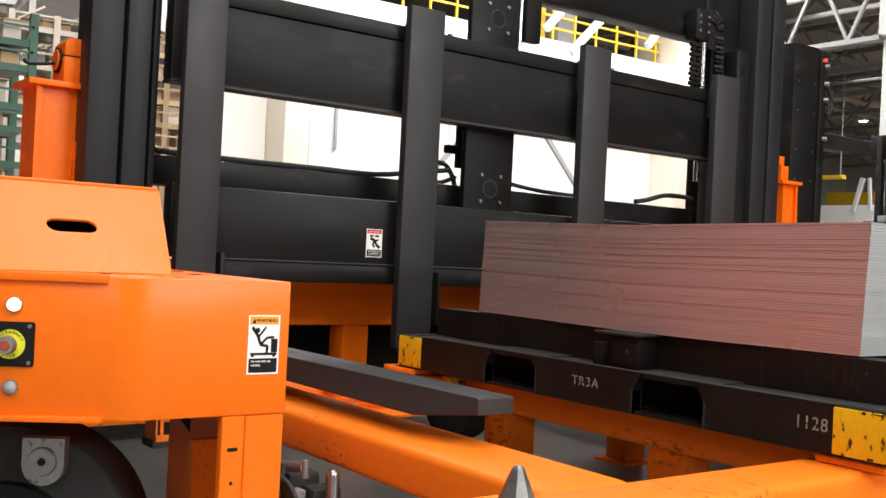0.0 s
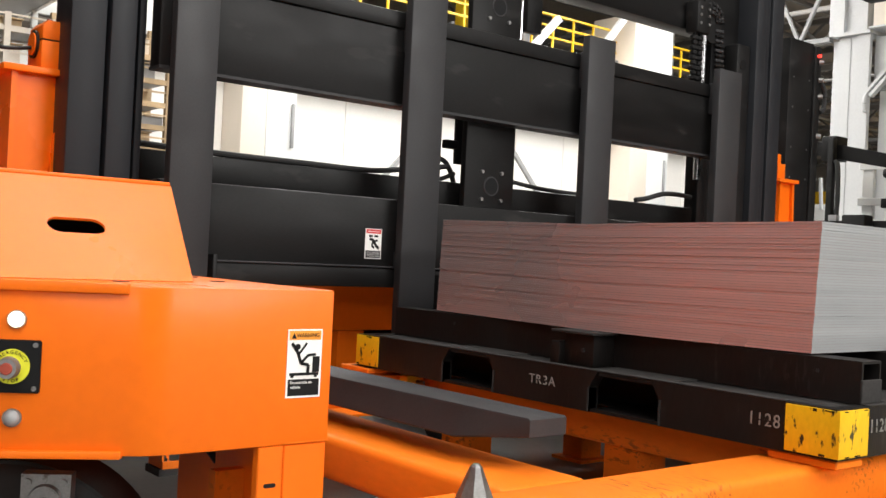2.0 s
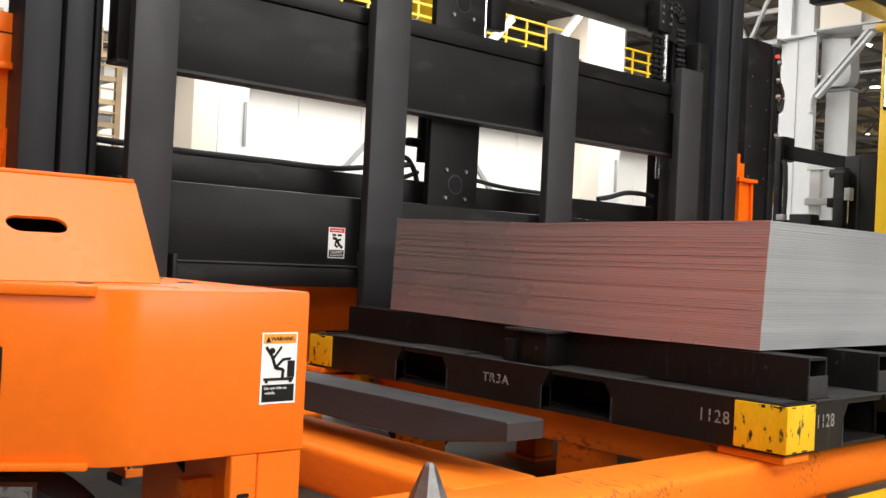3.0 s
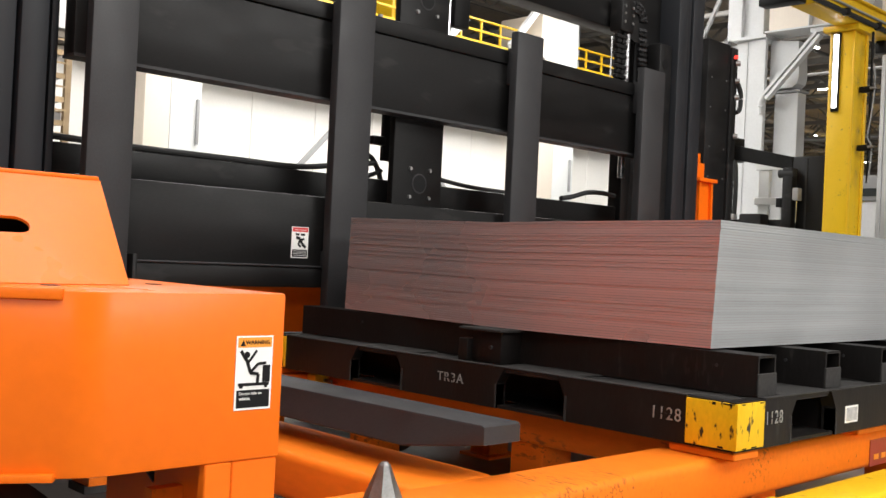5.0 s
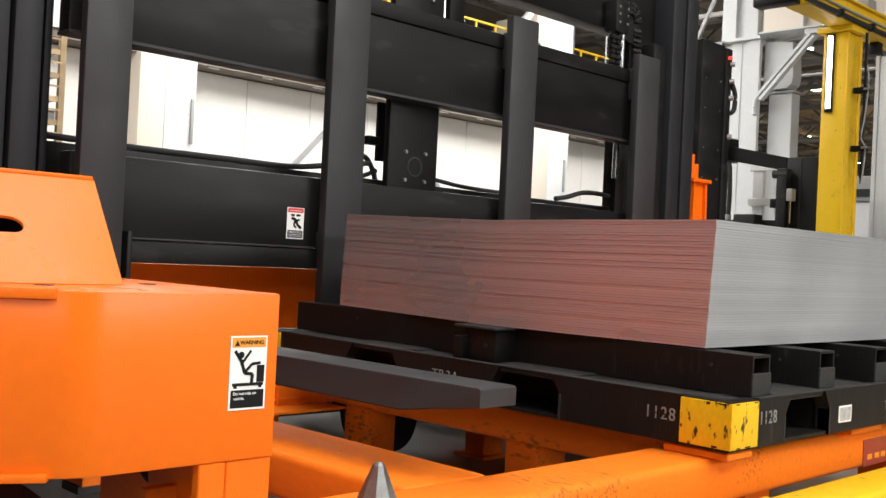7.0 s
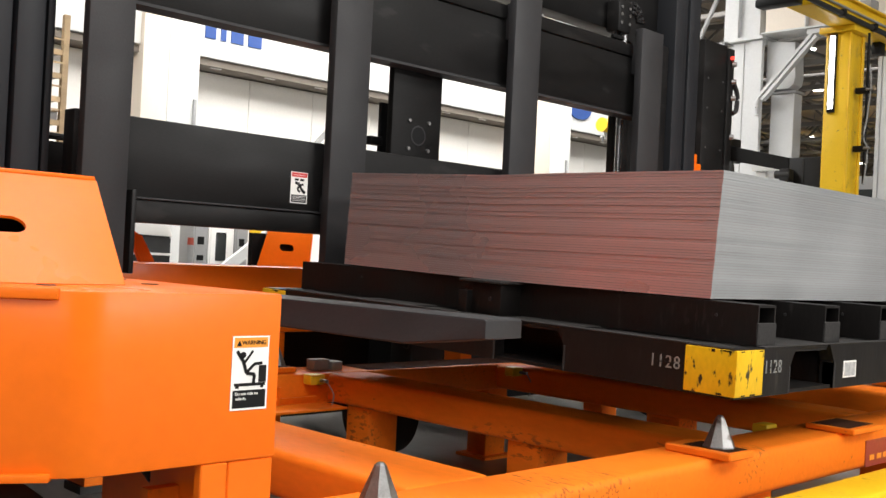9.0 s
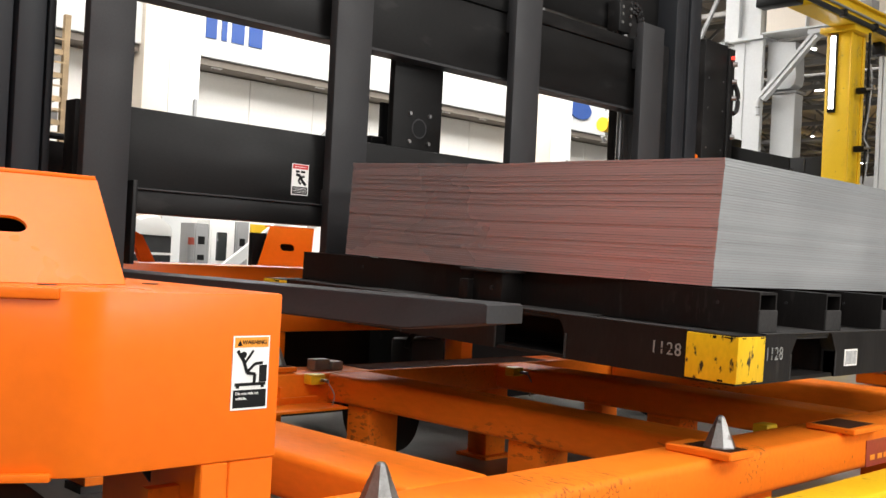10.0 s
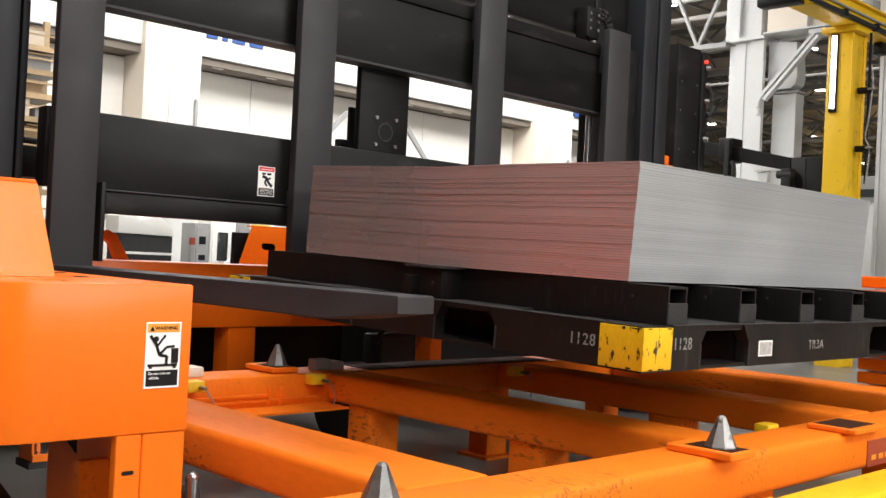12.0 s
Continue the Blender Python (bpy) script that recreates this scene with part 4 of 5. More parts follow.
# ---- the vehicle ----
def slot_plate(corners, slot_mid, slot_half, slot_r, thick):
    """A plate of four corners (run round) with a long rounded slot cut through it."""
    b = B()
    c = [Vector(p) for p in corners]
    u = (c[1] - c[0]).normalized()
    n = u.cross(c[3] - c[0]).normalized()
    v = n.cross(u)
    mid = Vector(slot_mid)
    mid -= n * (mid - c[0]).dot(n)
    loop = []
    for side, a0 in ((1, -90), (-1, 90)):
        for k in range(9):
            a = radians(a0 + 180 * k / 8)
            loop.append(mid + u * (side * slot_half + slot_r * math.cos(a)) + v * slot_r * math.sin(a))
    ov = [b.verts.new(p) for p in c]
    iv = [b.verts.new(p) for p in loop]
    edges = [b.edges.new((ov[i], ov[(i + 1) % 4])) for i in range(4)] + [b.edges.new((iv[i], iv[(i + 1) % len(iv)])) for i in range(len(iv))]
    bmesh.ops.triangle_fill(b, use_beauty=True, use_dissolve=False, edges=edges, normal=n)
    bmesh.ops.recalc_face_normals(b, faces=b.faces)
    out = bmesh.ops.extrude_face_region(b, geom=list(b.faces))
    bmesh.ops.translate(b, vec=-n * thick, verts=[e for e in out["geom"] if isinstance(e, bmesh.types.BMVert)])
    bmesh.ops.recalc_face_normals(b, faces=b.faces)
    return b


def hood(v, front, back, y0b, y1b, y0t, y1t, zb, zt, lean, slot_y, outer=True):
    """A cover with a leaning slotted front, open below."""
    xt = front - lean
    plate = slot_plate([(front, y0b, zb), (front, y1b, zb), (xt, y1t, zt), (xt, y0t, zt)], ((front + xt) / 2, slot_y, (zb + zt) / 2), .044, .034, .008)
    h = part("hood", plate, ORANGE, v, "orange hood with a hand slot", smooth=False)
    b = B()
    prism(b, [(y0t, zt), (y1t, zt), (y1t - .004, zt + .012), (y0t + .004, zt + .012)], "x", back, xt - .002, .003)
    part("hood_top", b, ORANGE, h)
    b = B()
    prism(b, [(front - .008, zb), (xt - .008, zt - .001), (back, zt - .001), (back, zb)], "y", y1b - .012, y1b - .004)
    for q in b.verts:
        if q.co.z > zb + .05:
            q.co.y += y1t - y1b
    part("hood_side", b, ORANGE, h, smooth=False)
    if outer:
        b = B()
        prism(b, [(front - .008, zb), (xt - .008, zt - .001), (back, zt - .001), (back, zb)], "y", y0b + .004, y0b + .012)
        part("hood_side", b, ORANGE, h, smooth=False)
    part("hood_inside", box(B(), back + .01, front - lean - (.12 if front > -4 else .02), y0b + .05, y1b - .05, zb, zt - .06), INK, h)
    return h


def warning_label(v, x, y0, y1, z0, z1, head, head_mat, riding):
    """A printed safety label on a face that looks along +x."""
    w, h = y1 - y0, z1 - z0
    lab = part("warning_label", box(B(), x + .0005, x + .0025, y0, y1, z0, z1), PAPER, v, "white safety label with black pictogram", smooth=False)
    e = .0025

    def bar(a, b, c, d, m, lift=1):
        part("print", box(B(), x + e, x + e + .0008 * lift, y0 + a * w, y0 + b * w, z0 + c * h, z0 + d * h), m, lab, smooth=False)

    def stroke(pts, r):
        bm = B()
        for p, q in zip(pts, pts[1:]):
            beam(bm, (x + e + .0012, y0 + p[0] * w, z0 + p[1] * h), (x + e + .0012, y0 + q[0] * w, z0 + q[1] * h), .0016, r * w)
        part("pictogram", bm, INK, lab, smooth=False)

    bar(.04, .96, 1 - head, .98, head_mat)
    bar(.05, .95, .03, .27, INK)
    if riding:
        words("WARNING", Matrix.Translation((x + e + .001, y0 + .57 * w, z0 + (1 - head / 2 - .012) * h)) @ FRONT, .0142, INK, lab)
        tri = B()
        prism(tri, [(y0 + .1 * w, z0 + (1 - head + .02) * h), (y0 + .24 * w, z0 + (1 - head + .02) * h), (y0 + .17 * w, z0 + .945 * h)], "x", x + e, x + e + .0014)
        part("pictogram", tri, INK, lab, smooth=False)
        words("Do not ride on", Matrix.Translation((x + e + .001, y0 + .42 * w, z0 + .222 * h)) @ FRONT, .0105, PAPER, lab)
        words("vehicle.", Matrix.Translation((x + e + .001, y0 + .27 * w, z0 + .155 * h)) @ FRONT, .0105, PAPER, lab)
        stroke([(.12, .80), (.30, .66), (.40, .50), (.62, .48), (.60, .36)], .075)
        stroke([(.33, .64), (.55, .80)], .055)
        stroke([(.42, .52), (.60, .62), (.82, .63)], .065)
        bar(.74, .94, .37, .60, INK, 2)
        bar(.08, .92, .325, .365, INK, 2)
        bar(.12, .2, .295, .325, INK, 2)
        bar(.8, .88, .295, .325, INK, 2)
        dot = rod(B(), (x + e, y0 + .29 * w, z0 + .745 * h), (x + e + .002, y0 + .29 * w, z0 + .745 * h), .075 * w, seg=14)
        part("pictogram", dot, INK, lab)
    else:
        stroke([(.25, .66), (.5, .62), (.62, .46), (.85, .34)], .14)
        stroke([(.5, .6), (.40, .44), (.55, .36)], .1)
        stroke([(.55, .58), (.75, .62)], .1)
        bar(.22, .44, .72, .79, INK, 2)
        bar(.54, .78, .72, .79, INK, 2)
        for z in (.08, .13, .18, .22):
            bar(.12, .88, z, z + .012, PAPER, 2)
        bar(.16, .84, .895, .91, PAPER, 2)
    return lab


def bracket(v, x, y0, y1, z0, z1, block, lean):
    """An orange mast bracket: tapered webs under a top plate, with a bearing block."""
    m = ORANGE
    b = B()
    prism(b, [(y0 + .05, z0), (y1 - .03 - lean, z0), (y1 - .004, z1 - .15), (y1 - .004, z1), (y0 + .02, z1)], "x", x - .02, x)
    k = part("bracket_web", b, m, v, "orange welded mast bracket", smooth=False)
    for a, lo, hi in ((y0 + .02, x - .26, x + .0), (y1 - .035, x - .26, x + .0)):
        b = B()
        box(b, lo, hi + .03, a, a + .03, z0, z1)
        for q in b.verts:
            if q.co.z < z0 + .05 and a > (y0 + y1) / 2:
                q.co.y -= lean
        part("bracket_flange", b, m, k, smooth=False)
    part("bracket_top", box(B(), x - .32, x + .06, y0 - .03, y1 + .03, z1, z1 + .035, .005), m, k)
    if block:
        ya, yb = y0 + .16, y0 + .295
        part("bearing_block", box(B(), x - .2, x + .03, ya, yb, z1 + .036, z1 + .185, .008), m, k)
        part("bearing_cap", prism(B(), [(ya + .004, z1 + .189), (yb - .002, z1 + .189), (yb - .002, z1 + .27), (yb - .02, z1 + .29), (ya + .03, z1 + .29), (ya + .004, z1 + .26)], "x", x - .19, x + .028, .006), m, k)
        part("bearing", rod(B(), (x - .08, ya - .012, z1 + .17), (x - .08, ya - .001, z1 + .17), .075, .075, 28), BLACK, k)
        part("bearing_face", rod(B(), (x - .08, ya - .020, z1 + .17), (x - .08, ya - .0125, z1 + .17), .060, .060, 28), m, k)
        part("bearing_seam", box(B(), x - .19, x + .032, ya - .001, yb + .001, z1 + .1855, z1 + .1885), INK, k)
        part("grease_nipple", rod(B(), (x - .08, (ya + yb) / 2, z1 + .291), (x - .08, (ya + yb) / 2, z1 + .312), .02, .016, 12), RED_DULL, k)
        part("pin", tube(B(), curve_points([(x - .08, ya - .02, z1 + .15), (x - .08, ya - .10, z1 + .135), (x - .08, ya - .17, z1 + .13), (x - .08, ya - .19, z1 + .15)]), .010), BLACK, k)
    else:
        part("bracket_tip", box(B(), x - .1, x + .0, y0 + .02, y0 + .14, z1 + .036, z1 + .18, .006), m, k)
        part("bracket_tip", box(B(), x - .09, x - .01, y0, y0 + .08, z1 + .181, z1 + .27, .006), m, k)


def chain(v, x, y, z0, z1):
    c = None
    n = int((z1 - z0) / .042)
    b0 = B()
    box(b0, x - .012, x + .012, y - .005, y + .005, z0, z1)
    c = part("chain", b0, INK, v, "black lift chain")
    for i in range(n):
        w = .034 if i % 2 else .024
        part("link", box(B(), x - .022, x + .022, y - w, y + w, z0 + i * .042, z0 + i * .042 + .034, .006, 1), BLACK, c)


def vehicle():
    f = FLOOR
    v = empty("lift_truck", (-4.9, 4.3, f), "large orange and black automatic lift truck carrying a pallet", "lift truck")
    # near corner housing
    outline = [(-2.056, 1.463), (-2.056, 1.060), (-2.056, 1.040), (-2.057, 1.018), (-2.060, .996), (-2.065, .975), (-2.072, .954), (-2.081, .935), (-2.092, .916), (-2.103, .8975), (-2.40, .36), (-2.46, .32), (-4.6, .32), (-4.6, 1.463)]
    b = prism(B(), outline, "z", .945, 1.345, .006)
    h = part("corner_housing", b, ORANGE, v, "orange rounded corner housing")
    lip = [(-2.097, .925), (-2.080, .912), (-2.393, .335), (-2.416, .345)]
    part("lip", prism(B(), lip, "z", 1.325, 1.349, .003), ORANGE, h)
    part("lip", prism(B(), lip, "z", .940, .958, .003), ORANGE, h)
    part("panel_seam", box(B(), -2.055, -2.0545, 1.33, 1.463, .949, .9515), ORANGE_WORN, h)
    for x, y in ((-2.3, .98), (-2.75, 1.38), (-2.45, 1.32)):
        part("screw_hole", rod(B(), (x, y, 1.3455), (x, y, 1.347), .022, seg=16), INK, h)
    hood(v, -2.36, -4.3, .42, 1.205, .42, 1.288, 1.347, 1.622, .366, .945)
    # leg below the housing
    for y0, y1, x in ((1.262, 1.334, -2.058), (1.337, 1.463, -2.060)):
        g = part("leg_plate", box(B(), x - .03, x, y0, y1, f + .08, .944, .003, 1), ORANGE, v)
        if y0 < 1.3:
            for z, w in ((.845, .012), (.745, .0), (.60, .012)):
                b = box(B(), x, x + .0012, y0 + .036 - w, y0 + .036 + w, z - .0055, z + .0055) if w else B()
                for e in {w, -w}:
                    rod(b, (x - .001, y0 + .036 + e, z), (x + .0011, y0 + .036 + e, z), .0055, seg=14)
                part("slot", b, INK, g)
    part("leg_side", box(B(), -2.9, -2.092, 1.44, 1.462, f + .08, .944), ORANGE, v, smooth=False)
    part("inner_plate", box(B(), -2.49, -2.45, 1.345, 1.438, f + .08, .80), ORANGE_WORN, v, smooth=False)
    tray = part("cable_tray", box(B(), -3.12, -3.0, 1.43, 1.50, .690, .696), ORANGE_WORN, v, "open orange cable tray")
    part("tray_wall", box(B(), -3.12, -3.11, 1.43, 1.50, .6965, .80), ORANGE_WORN, tray)
    part("tray_wall", box(B(), -3.109, -3.01, 1.43, 1.438, .6965, .80), ORANGE_WORN, tray)
    part("tray_lip", box(B(), -3.009, -3.0, 1.43, 1.50, .6965, .715), ORANGE_WORN, tray)
    part("tray_base", box(B(), -3.12, -3.005, 1.42, 1.50, .665, .6895), RUBBER, tray)
    for y in (1.42, 1.50, 1.48):
        part("tray_screw", rod(B(), (-3.109, y, .77), (-3.105, y, .77), .008, seg=8), INK, tray)
    part("tray_wire", tube(B(), curve_points([(-3.02, 1.45, .72), (-3.05, 1.46, .705), (-3.08, 1.47, .73), (-3.10, 1.48, .78)]), .005, 6), INK, tray)
    part("tray_hanger", box(B(), -3.11, -3.10, 1.43, 1.46, .80, .94), BLACK, tray)
    part("gusset", prism(B(), [(1.20, .944), (1.262, .944), (1.262, .86)], "x", -2.30, -2.29), BLACK, v, smooth=False)
    # steered wheel: its axle looks out between front and side
    ax = Vector((.84, -.54, 0))
    wc = Vector((-2.66, .87, f + .38))
    w = part("wheel", rod(B(), wc - ax * .12, wc + ax * .12, .38, .38, 64), RUBBER, v, "black drive wheel")
    part("tread_edge", rod(B(), wc + ax * .1205, wc + ax * .14, .37, .34, 64), RUBBER, w)
    part("rim", rod(B(), wc + ax * .1405, wc + ax * .155, .22, .21, 32), INK, w)
    bm = B()
    side = Vector((.54, .84, 0))
    hp = wc + ax * .20 + side * .118 + Vector((0, 0, .295))
    shape = [(-.062, .068), (.062, .068)] + [(.062 * math.cos(a), -.012 + .062 * math.sin(a)) for a in [-math.pi * k / 10 for k in range(11)]]
    front = [bm.verts.new(hp + side * a + Vector((0, 0, c))) for a, c in shape]
    back = [bm.verts.new(hp - ax * .05 + side * a + Vector((0, 0, c))) for a, c in shape]
    bm.faces.new(front)
    bm.faces.new(back[::-1])
    for i in range(len(front)):
        bm.faces.new((front[i], back[i], back[(i + 1) % len(front)], front[(i + 1) % len(front)]))
    bmesh.ops.recalc_face_normals(bm, faces=bm.faces)
    part("axle_bearing", bm, STEEL, w, "bare steel axle bearing plate", smooth=False)
    part("axle_end", rod(B(), hp, hp + ax * .012, .044, .040, 24), STEEL, w)
    part("axle_bolt", rod(B(), hp + ax * .012, hp + ax * .02, .012, .01, 12), INK, w)
    for a in (-.044, .044):
        part("axle_bolt", rod(B(), hp + side * a + Vector((0, 0, .048)), hp + side * a + Vector((0, 0, .048)) + ax * .01, .010), STEEL, w)
    # controls on the slanting face
    fa, fb = Vector((-2.092, .916, 0)), Vector((-2.40, .36, 0))
    along = (fb - fa).normalized()
    out = Vector((-along.y, along.x, 0))
    if out.x < 0:
        out = -out

    def on_face(d, z, o=0.0):
        return fa + along * d + Vector((0, 0, z)) + out * o
    m3 = Matrix((-along, Vector((0, 0, 1)), out)).transposed().to_4x4()

    def plate(d, z, w, hgt, t):
        bm = B()
        made = bmesh.ops.create_cube(bm, size=1)["verts"]
        bmesh.ops.transform(bm, matrix=Matrix.Translation(on_face(d, z, t / 2)) @ m3 @ Matrix.Diagonal((w, hgt, t, 1)), verts=made)
        bmesh.ops.bevel(bm, geom=list(bm.edges), offset=.003, segments=2, affect="EDGES")
        return bm
    d0 = .246
    es = part("stop_panel", plate(d0, 1.150, .125, .122, .008), INK, h, "black panel with an emergency stop button")
    part("legend_ring", rod(B(), on_face(d0, 1.150, .008), on_face(d0, 1.150, .011), .04, .04, 32), ESTOP, es)
    for word, sweep, low in (("EMERGENCY", 66, False), ("STOP", 26, True)):
        for i, letter in enumerate(word):
            a = radians(sweep * (2 * i / (len(word) - 1) - 1))
            at = on_face(d0 - .033 * math.sin(a), 1.150 + .033 * math.cos(a) * (-1 if low else 1), .0112)
            words(letter, Matrix.Translation(at) @ m3 @ Matrix.Rotation(a if low else -a, 4, "Z"), .011, INK, es)
    part("button_collar", rod(B(), on_face(d0, 1.150, .011), on_face(d0, 1.150, .035), .018, .018, 24), CHROME, es)
    part("button", rod(B(), on_face(d0, 1.150, .035), on_face(d0, 1.150, .06), .026, .022, 24), STEEL, es)
    part("button_cap", rod(B(), on_face(d0, 1.150, .06), on_face(d0, 1.150, .064), .014, .012, 20), RED_DULL, es)
    for a in (-.05, .05):
        for c in (-.05, .05):
            part("screw", rod(B(), on_face(d0 + a, 1.150 + c, .008), on_face(d0 + a, 1.150 + c, .011), .006, seg=10), STEEL, es)
    for z, m in ((1.258, AMBER_ON), (1.032, SHADE_GREY)):
        k = part("indicator_ring", rod(B(), on_face(d0 - .005, z), on_face(d0 - .005, z, .008), .021, .021, 24), STEEL, h)
        bm = B()
        bmesh.ops.create_uvsphere(bm, u_segments=20, v_segments=12, radius=.018, matrix=Matrix.Translation(on_face(d0 - .005, z, .008)))
        part("indicator_lens", bm, m, h, "round indicator lamp")
    warning_label(h, -2.056, 1.329, 1.432, 1.066, 1.243, .155, LABEL_ORANGE, True)
    # chassis
    part("chassis_beam", box(B(), -5.75, -5.36, 1.3, 8.6, .93, 1.345, .01), ORANGE, v)
    part("chassis_leg", box(B(), -6.9, -4.6, .5, 1.40, .95, 1.30, .01), ORANGE, v)
    part("chassis_leg", box(B(), -6.9, -2.4, 7.75, 8.6, .95, 1.30, .01), ORANGE, v)
    part("power_unit", box(B(), -7.6, -5.76, .5, 4.92, .3, 1.28, .02), BLACK, v)
    part("power_unit", box(B(), -7.6, -5.76, 5.5, 8.6, .3, 1.28, .02), BLACK, v)
    part("pump", box(B(), -5.74, -5.5, 5.10, 5.44, .55, .84, .02), RUBBER, v)
    b = prism(B(), [(2.80, 1.50), (2.87, 1.53), (2.93, 1.50), (3.02, 1.346), (2.93, 1.346), (2.88, 1.45), (2.84, 1.47), (2.80, 1.46)], "x", -5.60, -5.56)
    part("lifting_eye", b, ORANGE, v, smooth=False)
    for y0, y1 in ((3.66, 3.87), (5.50, 5.62)):
        part("chassis_post", box(B(), -5.56, -5.38, y0, y1, f + .1, .928, .006), ORANGE, v)
    for y in (4.50, 7.9):
        part("rear_wheel", rod(B(), (-5.25, y, f + .29), (-5.25, y + .2, f + .29), .29, .29, 40), RUBBER, v)
    part("hose", tube(B(), curve_points([(-5.52, 5.06, .78), (-5.52, 5.10, .86), (-5.52, 5.2, .905), (-5.52, 5.32, .88), (-5.52, 5.4, .84)]), .02), RUBBER, v)
    part("rear_deck", box(B(), -7.65, -6.9, 4.93, 5.9, 1.281, 1.305), ORANGE, v)
    hood(v, -7.42, -7.65, 5.00, 5.57, 5.21, 5.70, 1.306, 1.66, .14, 5.36, False)
    # mast
    for y0, y1, x0, x1 in ((1.73, 1.915, -5.30, -5.05), (1.935, 2.075, -5.30, -5.04), (2.11, 2.15, -5.30, -5.10)):
        part("mast_channel", box(B(), x0, x1, y0, y1, .95, 5.2, .008), GREY_MAST, v)
    part("mast_web", box(B(), -5.32, -5.16, 1.74, 2.14, .95, 5.2), INK, v)
    for y0, y1, x1 in ((7.62, 7.76, -5.0), (7.78, 7.90, -5.06), (7.92, 8.10, -5.05)):
        part("mast_channel", box(B(), -5.35, x1, y0, y1, .95, 5.2, .008), GREY_MAST, v)
    part("mast_web", box(B(), -5.4, -5.2, 7.26, 8.05, .95, 5.2), BLACK, v)
    part("mast_cheek", box(B(), -5.19, -5.05, 7.42, 7.61, .95, 3.42, .02), BLACK, v)
    part("mast_eye", rod(B(), (-5.05, 7.50, 3.24), (-5.045, 7.50, 3.24), .045), INK, v)
    part("mast_inner", box(B(), -5.33, -5.19, 7.13, 7.25, 1.0, 5.2, .01), BLACK, v)
    part("lift_rod", rod(B(), (-5.22, 7.24, 1.2), (-5.22, 7.24, 3.0), .022), CHROME, v)
    part("mast_crossbeam", box(B(), -5.40, -5.21, 2.16, 7.6, 3.47, 3.86, .012), BLACK, v)
    part("mast_crossbeam", box(B(), -5.42, -5.21, 2.16, 7.1, 1.79, 1.965, .012), BLACK, v)
    # hoses along the crossbeam
    part("hose", tube(B(), curve_points([(-5.24, 2.2, 1.995), (-5.24, 2.7, 1.985), (-5.24, 3.3, 1.985), (-5.24, 3.75, 1.985), (-5.24, 4.05, 2.02), (-5.24, 4.4, 2.07)]), .018), RUBBER, v)
    part("hose", tube(B(), curve_points([(-5.3, 4.12, 1.96), (-5.3, 4.22, 2.10), (-5.28, 4.38, 2.12), (-5.28, 4.46, 2.05), (-5.28, 4.5, 1.96)]), .018), RUBBER, v)
    part("hose", tube(B(), curve_points([(-5.3, 4.1, 2.08), (-5.3, 4.25, 2.0), (-5.28, 4.36, 1.98), (-5.28, 4.5, 2.03)]), .016), RUBBER, v)
    part("hose", tube(B(), curve_points([(-5.28, 5.05, 2.02), (-5.28, 5.4, 1.99), (-5.28, 6.0, 1.98)]), .016), RUBBER, v)
    part("hose", tube(B(), curve_points([(-5.25, 6.4, 1.985), (-5.25, 6.55, 2.01), (-5.25, 6.75, 2.06), (-5.25, 6.95, 2.07), (-5.25, 7.12, 2.06)]), .02), RUBBER, v)
    part("sensor", box(B(), -5.3, -5.24, 4.39, 4.50, 2.20, 2.26, .01), INK, v)
    part("sensor_arm", box(B(), -5.3, -5.27, 4.50, 4.58, 2.1, 2.5), INK, v)
    # lift cylinder, sheave and chains
    part("lift_cylinder", rod(B(), (-5.12, 7.02, 2.2), (-5.12, 7.02, 3.42), .030), ROD, v)
    sh = part("sheave_block", box(B(), -5.2, -5.06, 6.86, 7.05, 3.42, 3.70, .03), BLACK, v)
    for dy in (-.055, .055):
        for z in (3.50, 3.57, 3.63):
            part("sheave_bolt", rod(B(), (-5.06, 6.955 + dy, z), (-5.052, 6.955 + dy, z), .013, seg=10), STEEL, sh)
    part("sheave", rod(B(), (-5.18, 7.12, 3.50), (-5.10, 7.12, 3.50), .13, .13, 32), BLACK, v)
    # chain band: over the sheave and down, and a short one on the other side
    path = [(7.10 + .11 * math.sin(a), 3.555 + .11 * math.cos(a)) for a in [radians(12 * k) for k in range(-2, 8)]]
    path += [(7.21 + .010 * k / 5, 3.53 - .042 * k) for k in range(1, 15)]
    band = part("chain", box(B(), -5.13, -5.12, 7.14, 7.26, 2.95, 3.60), INK, v, "black lift chain")
    for k, (yy, z) in enumerate(path):
        a = math.atan2(path[min(k + 1, len(path) - 1)][1] - path[k - 1 if k else 0][1], path[min(k + 1, len(path) - 1)][0] - path[k - 1 if k else 0][0])
        for lane in (-.038, .0, .038):
            b = B()
            box(b, -.014, .014, -.017, .017, -.014, .014, .006, 1)
            bmesh.ops.transform(b, matrix=Matrix.Translation((-5.10 + (.006 if k % 2 else 0), yy + lane * abs(math.sin(a)), z + lane * abs(math.cos(a)))) @ Matrix.Rotation(a + radians(90), 4, "X"), verts=b.verts)
            part("link", b, BLACK if k % 2 else GREY_FORK, band)
    chain(v, -5.09, 6.86, 2.98, 3.42)
    chain(v, -5.09, 6.93, 2.98, 3.42)
    part("lift_rod", rod(B(), (-5.16, 4.95, 2.9), (-5.16, 4.95, 4.2), .022), CHROME, v)
    part("sheave_block", box(B(), -5.20, -5.13, 4.99, 5.14, 3.10, 4.2, .01), BLACK, v)
    # brackets and signal post
    bracket(v, -5.25, 1.48, 1.79, 1.35, 2.29, True, .08)
    bracket(v, -5.25, 8.40, 8.66, 1.35, 2.30, False, -.03)
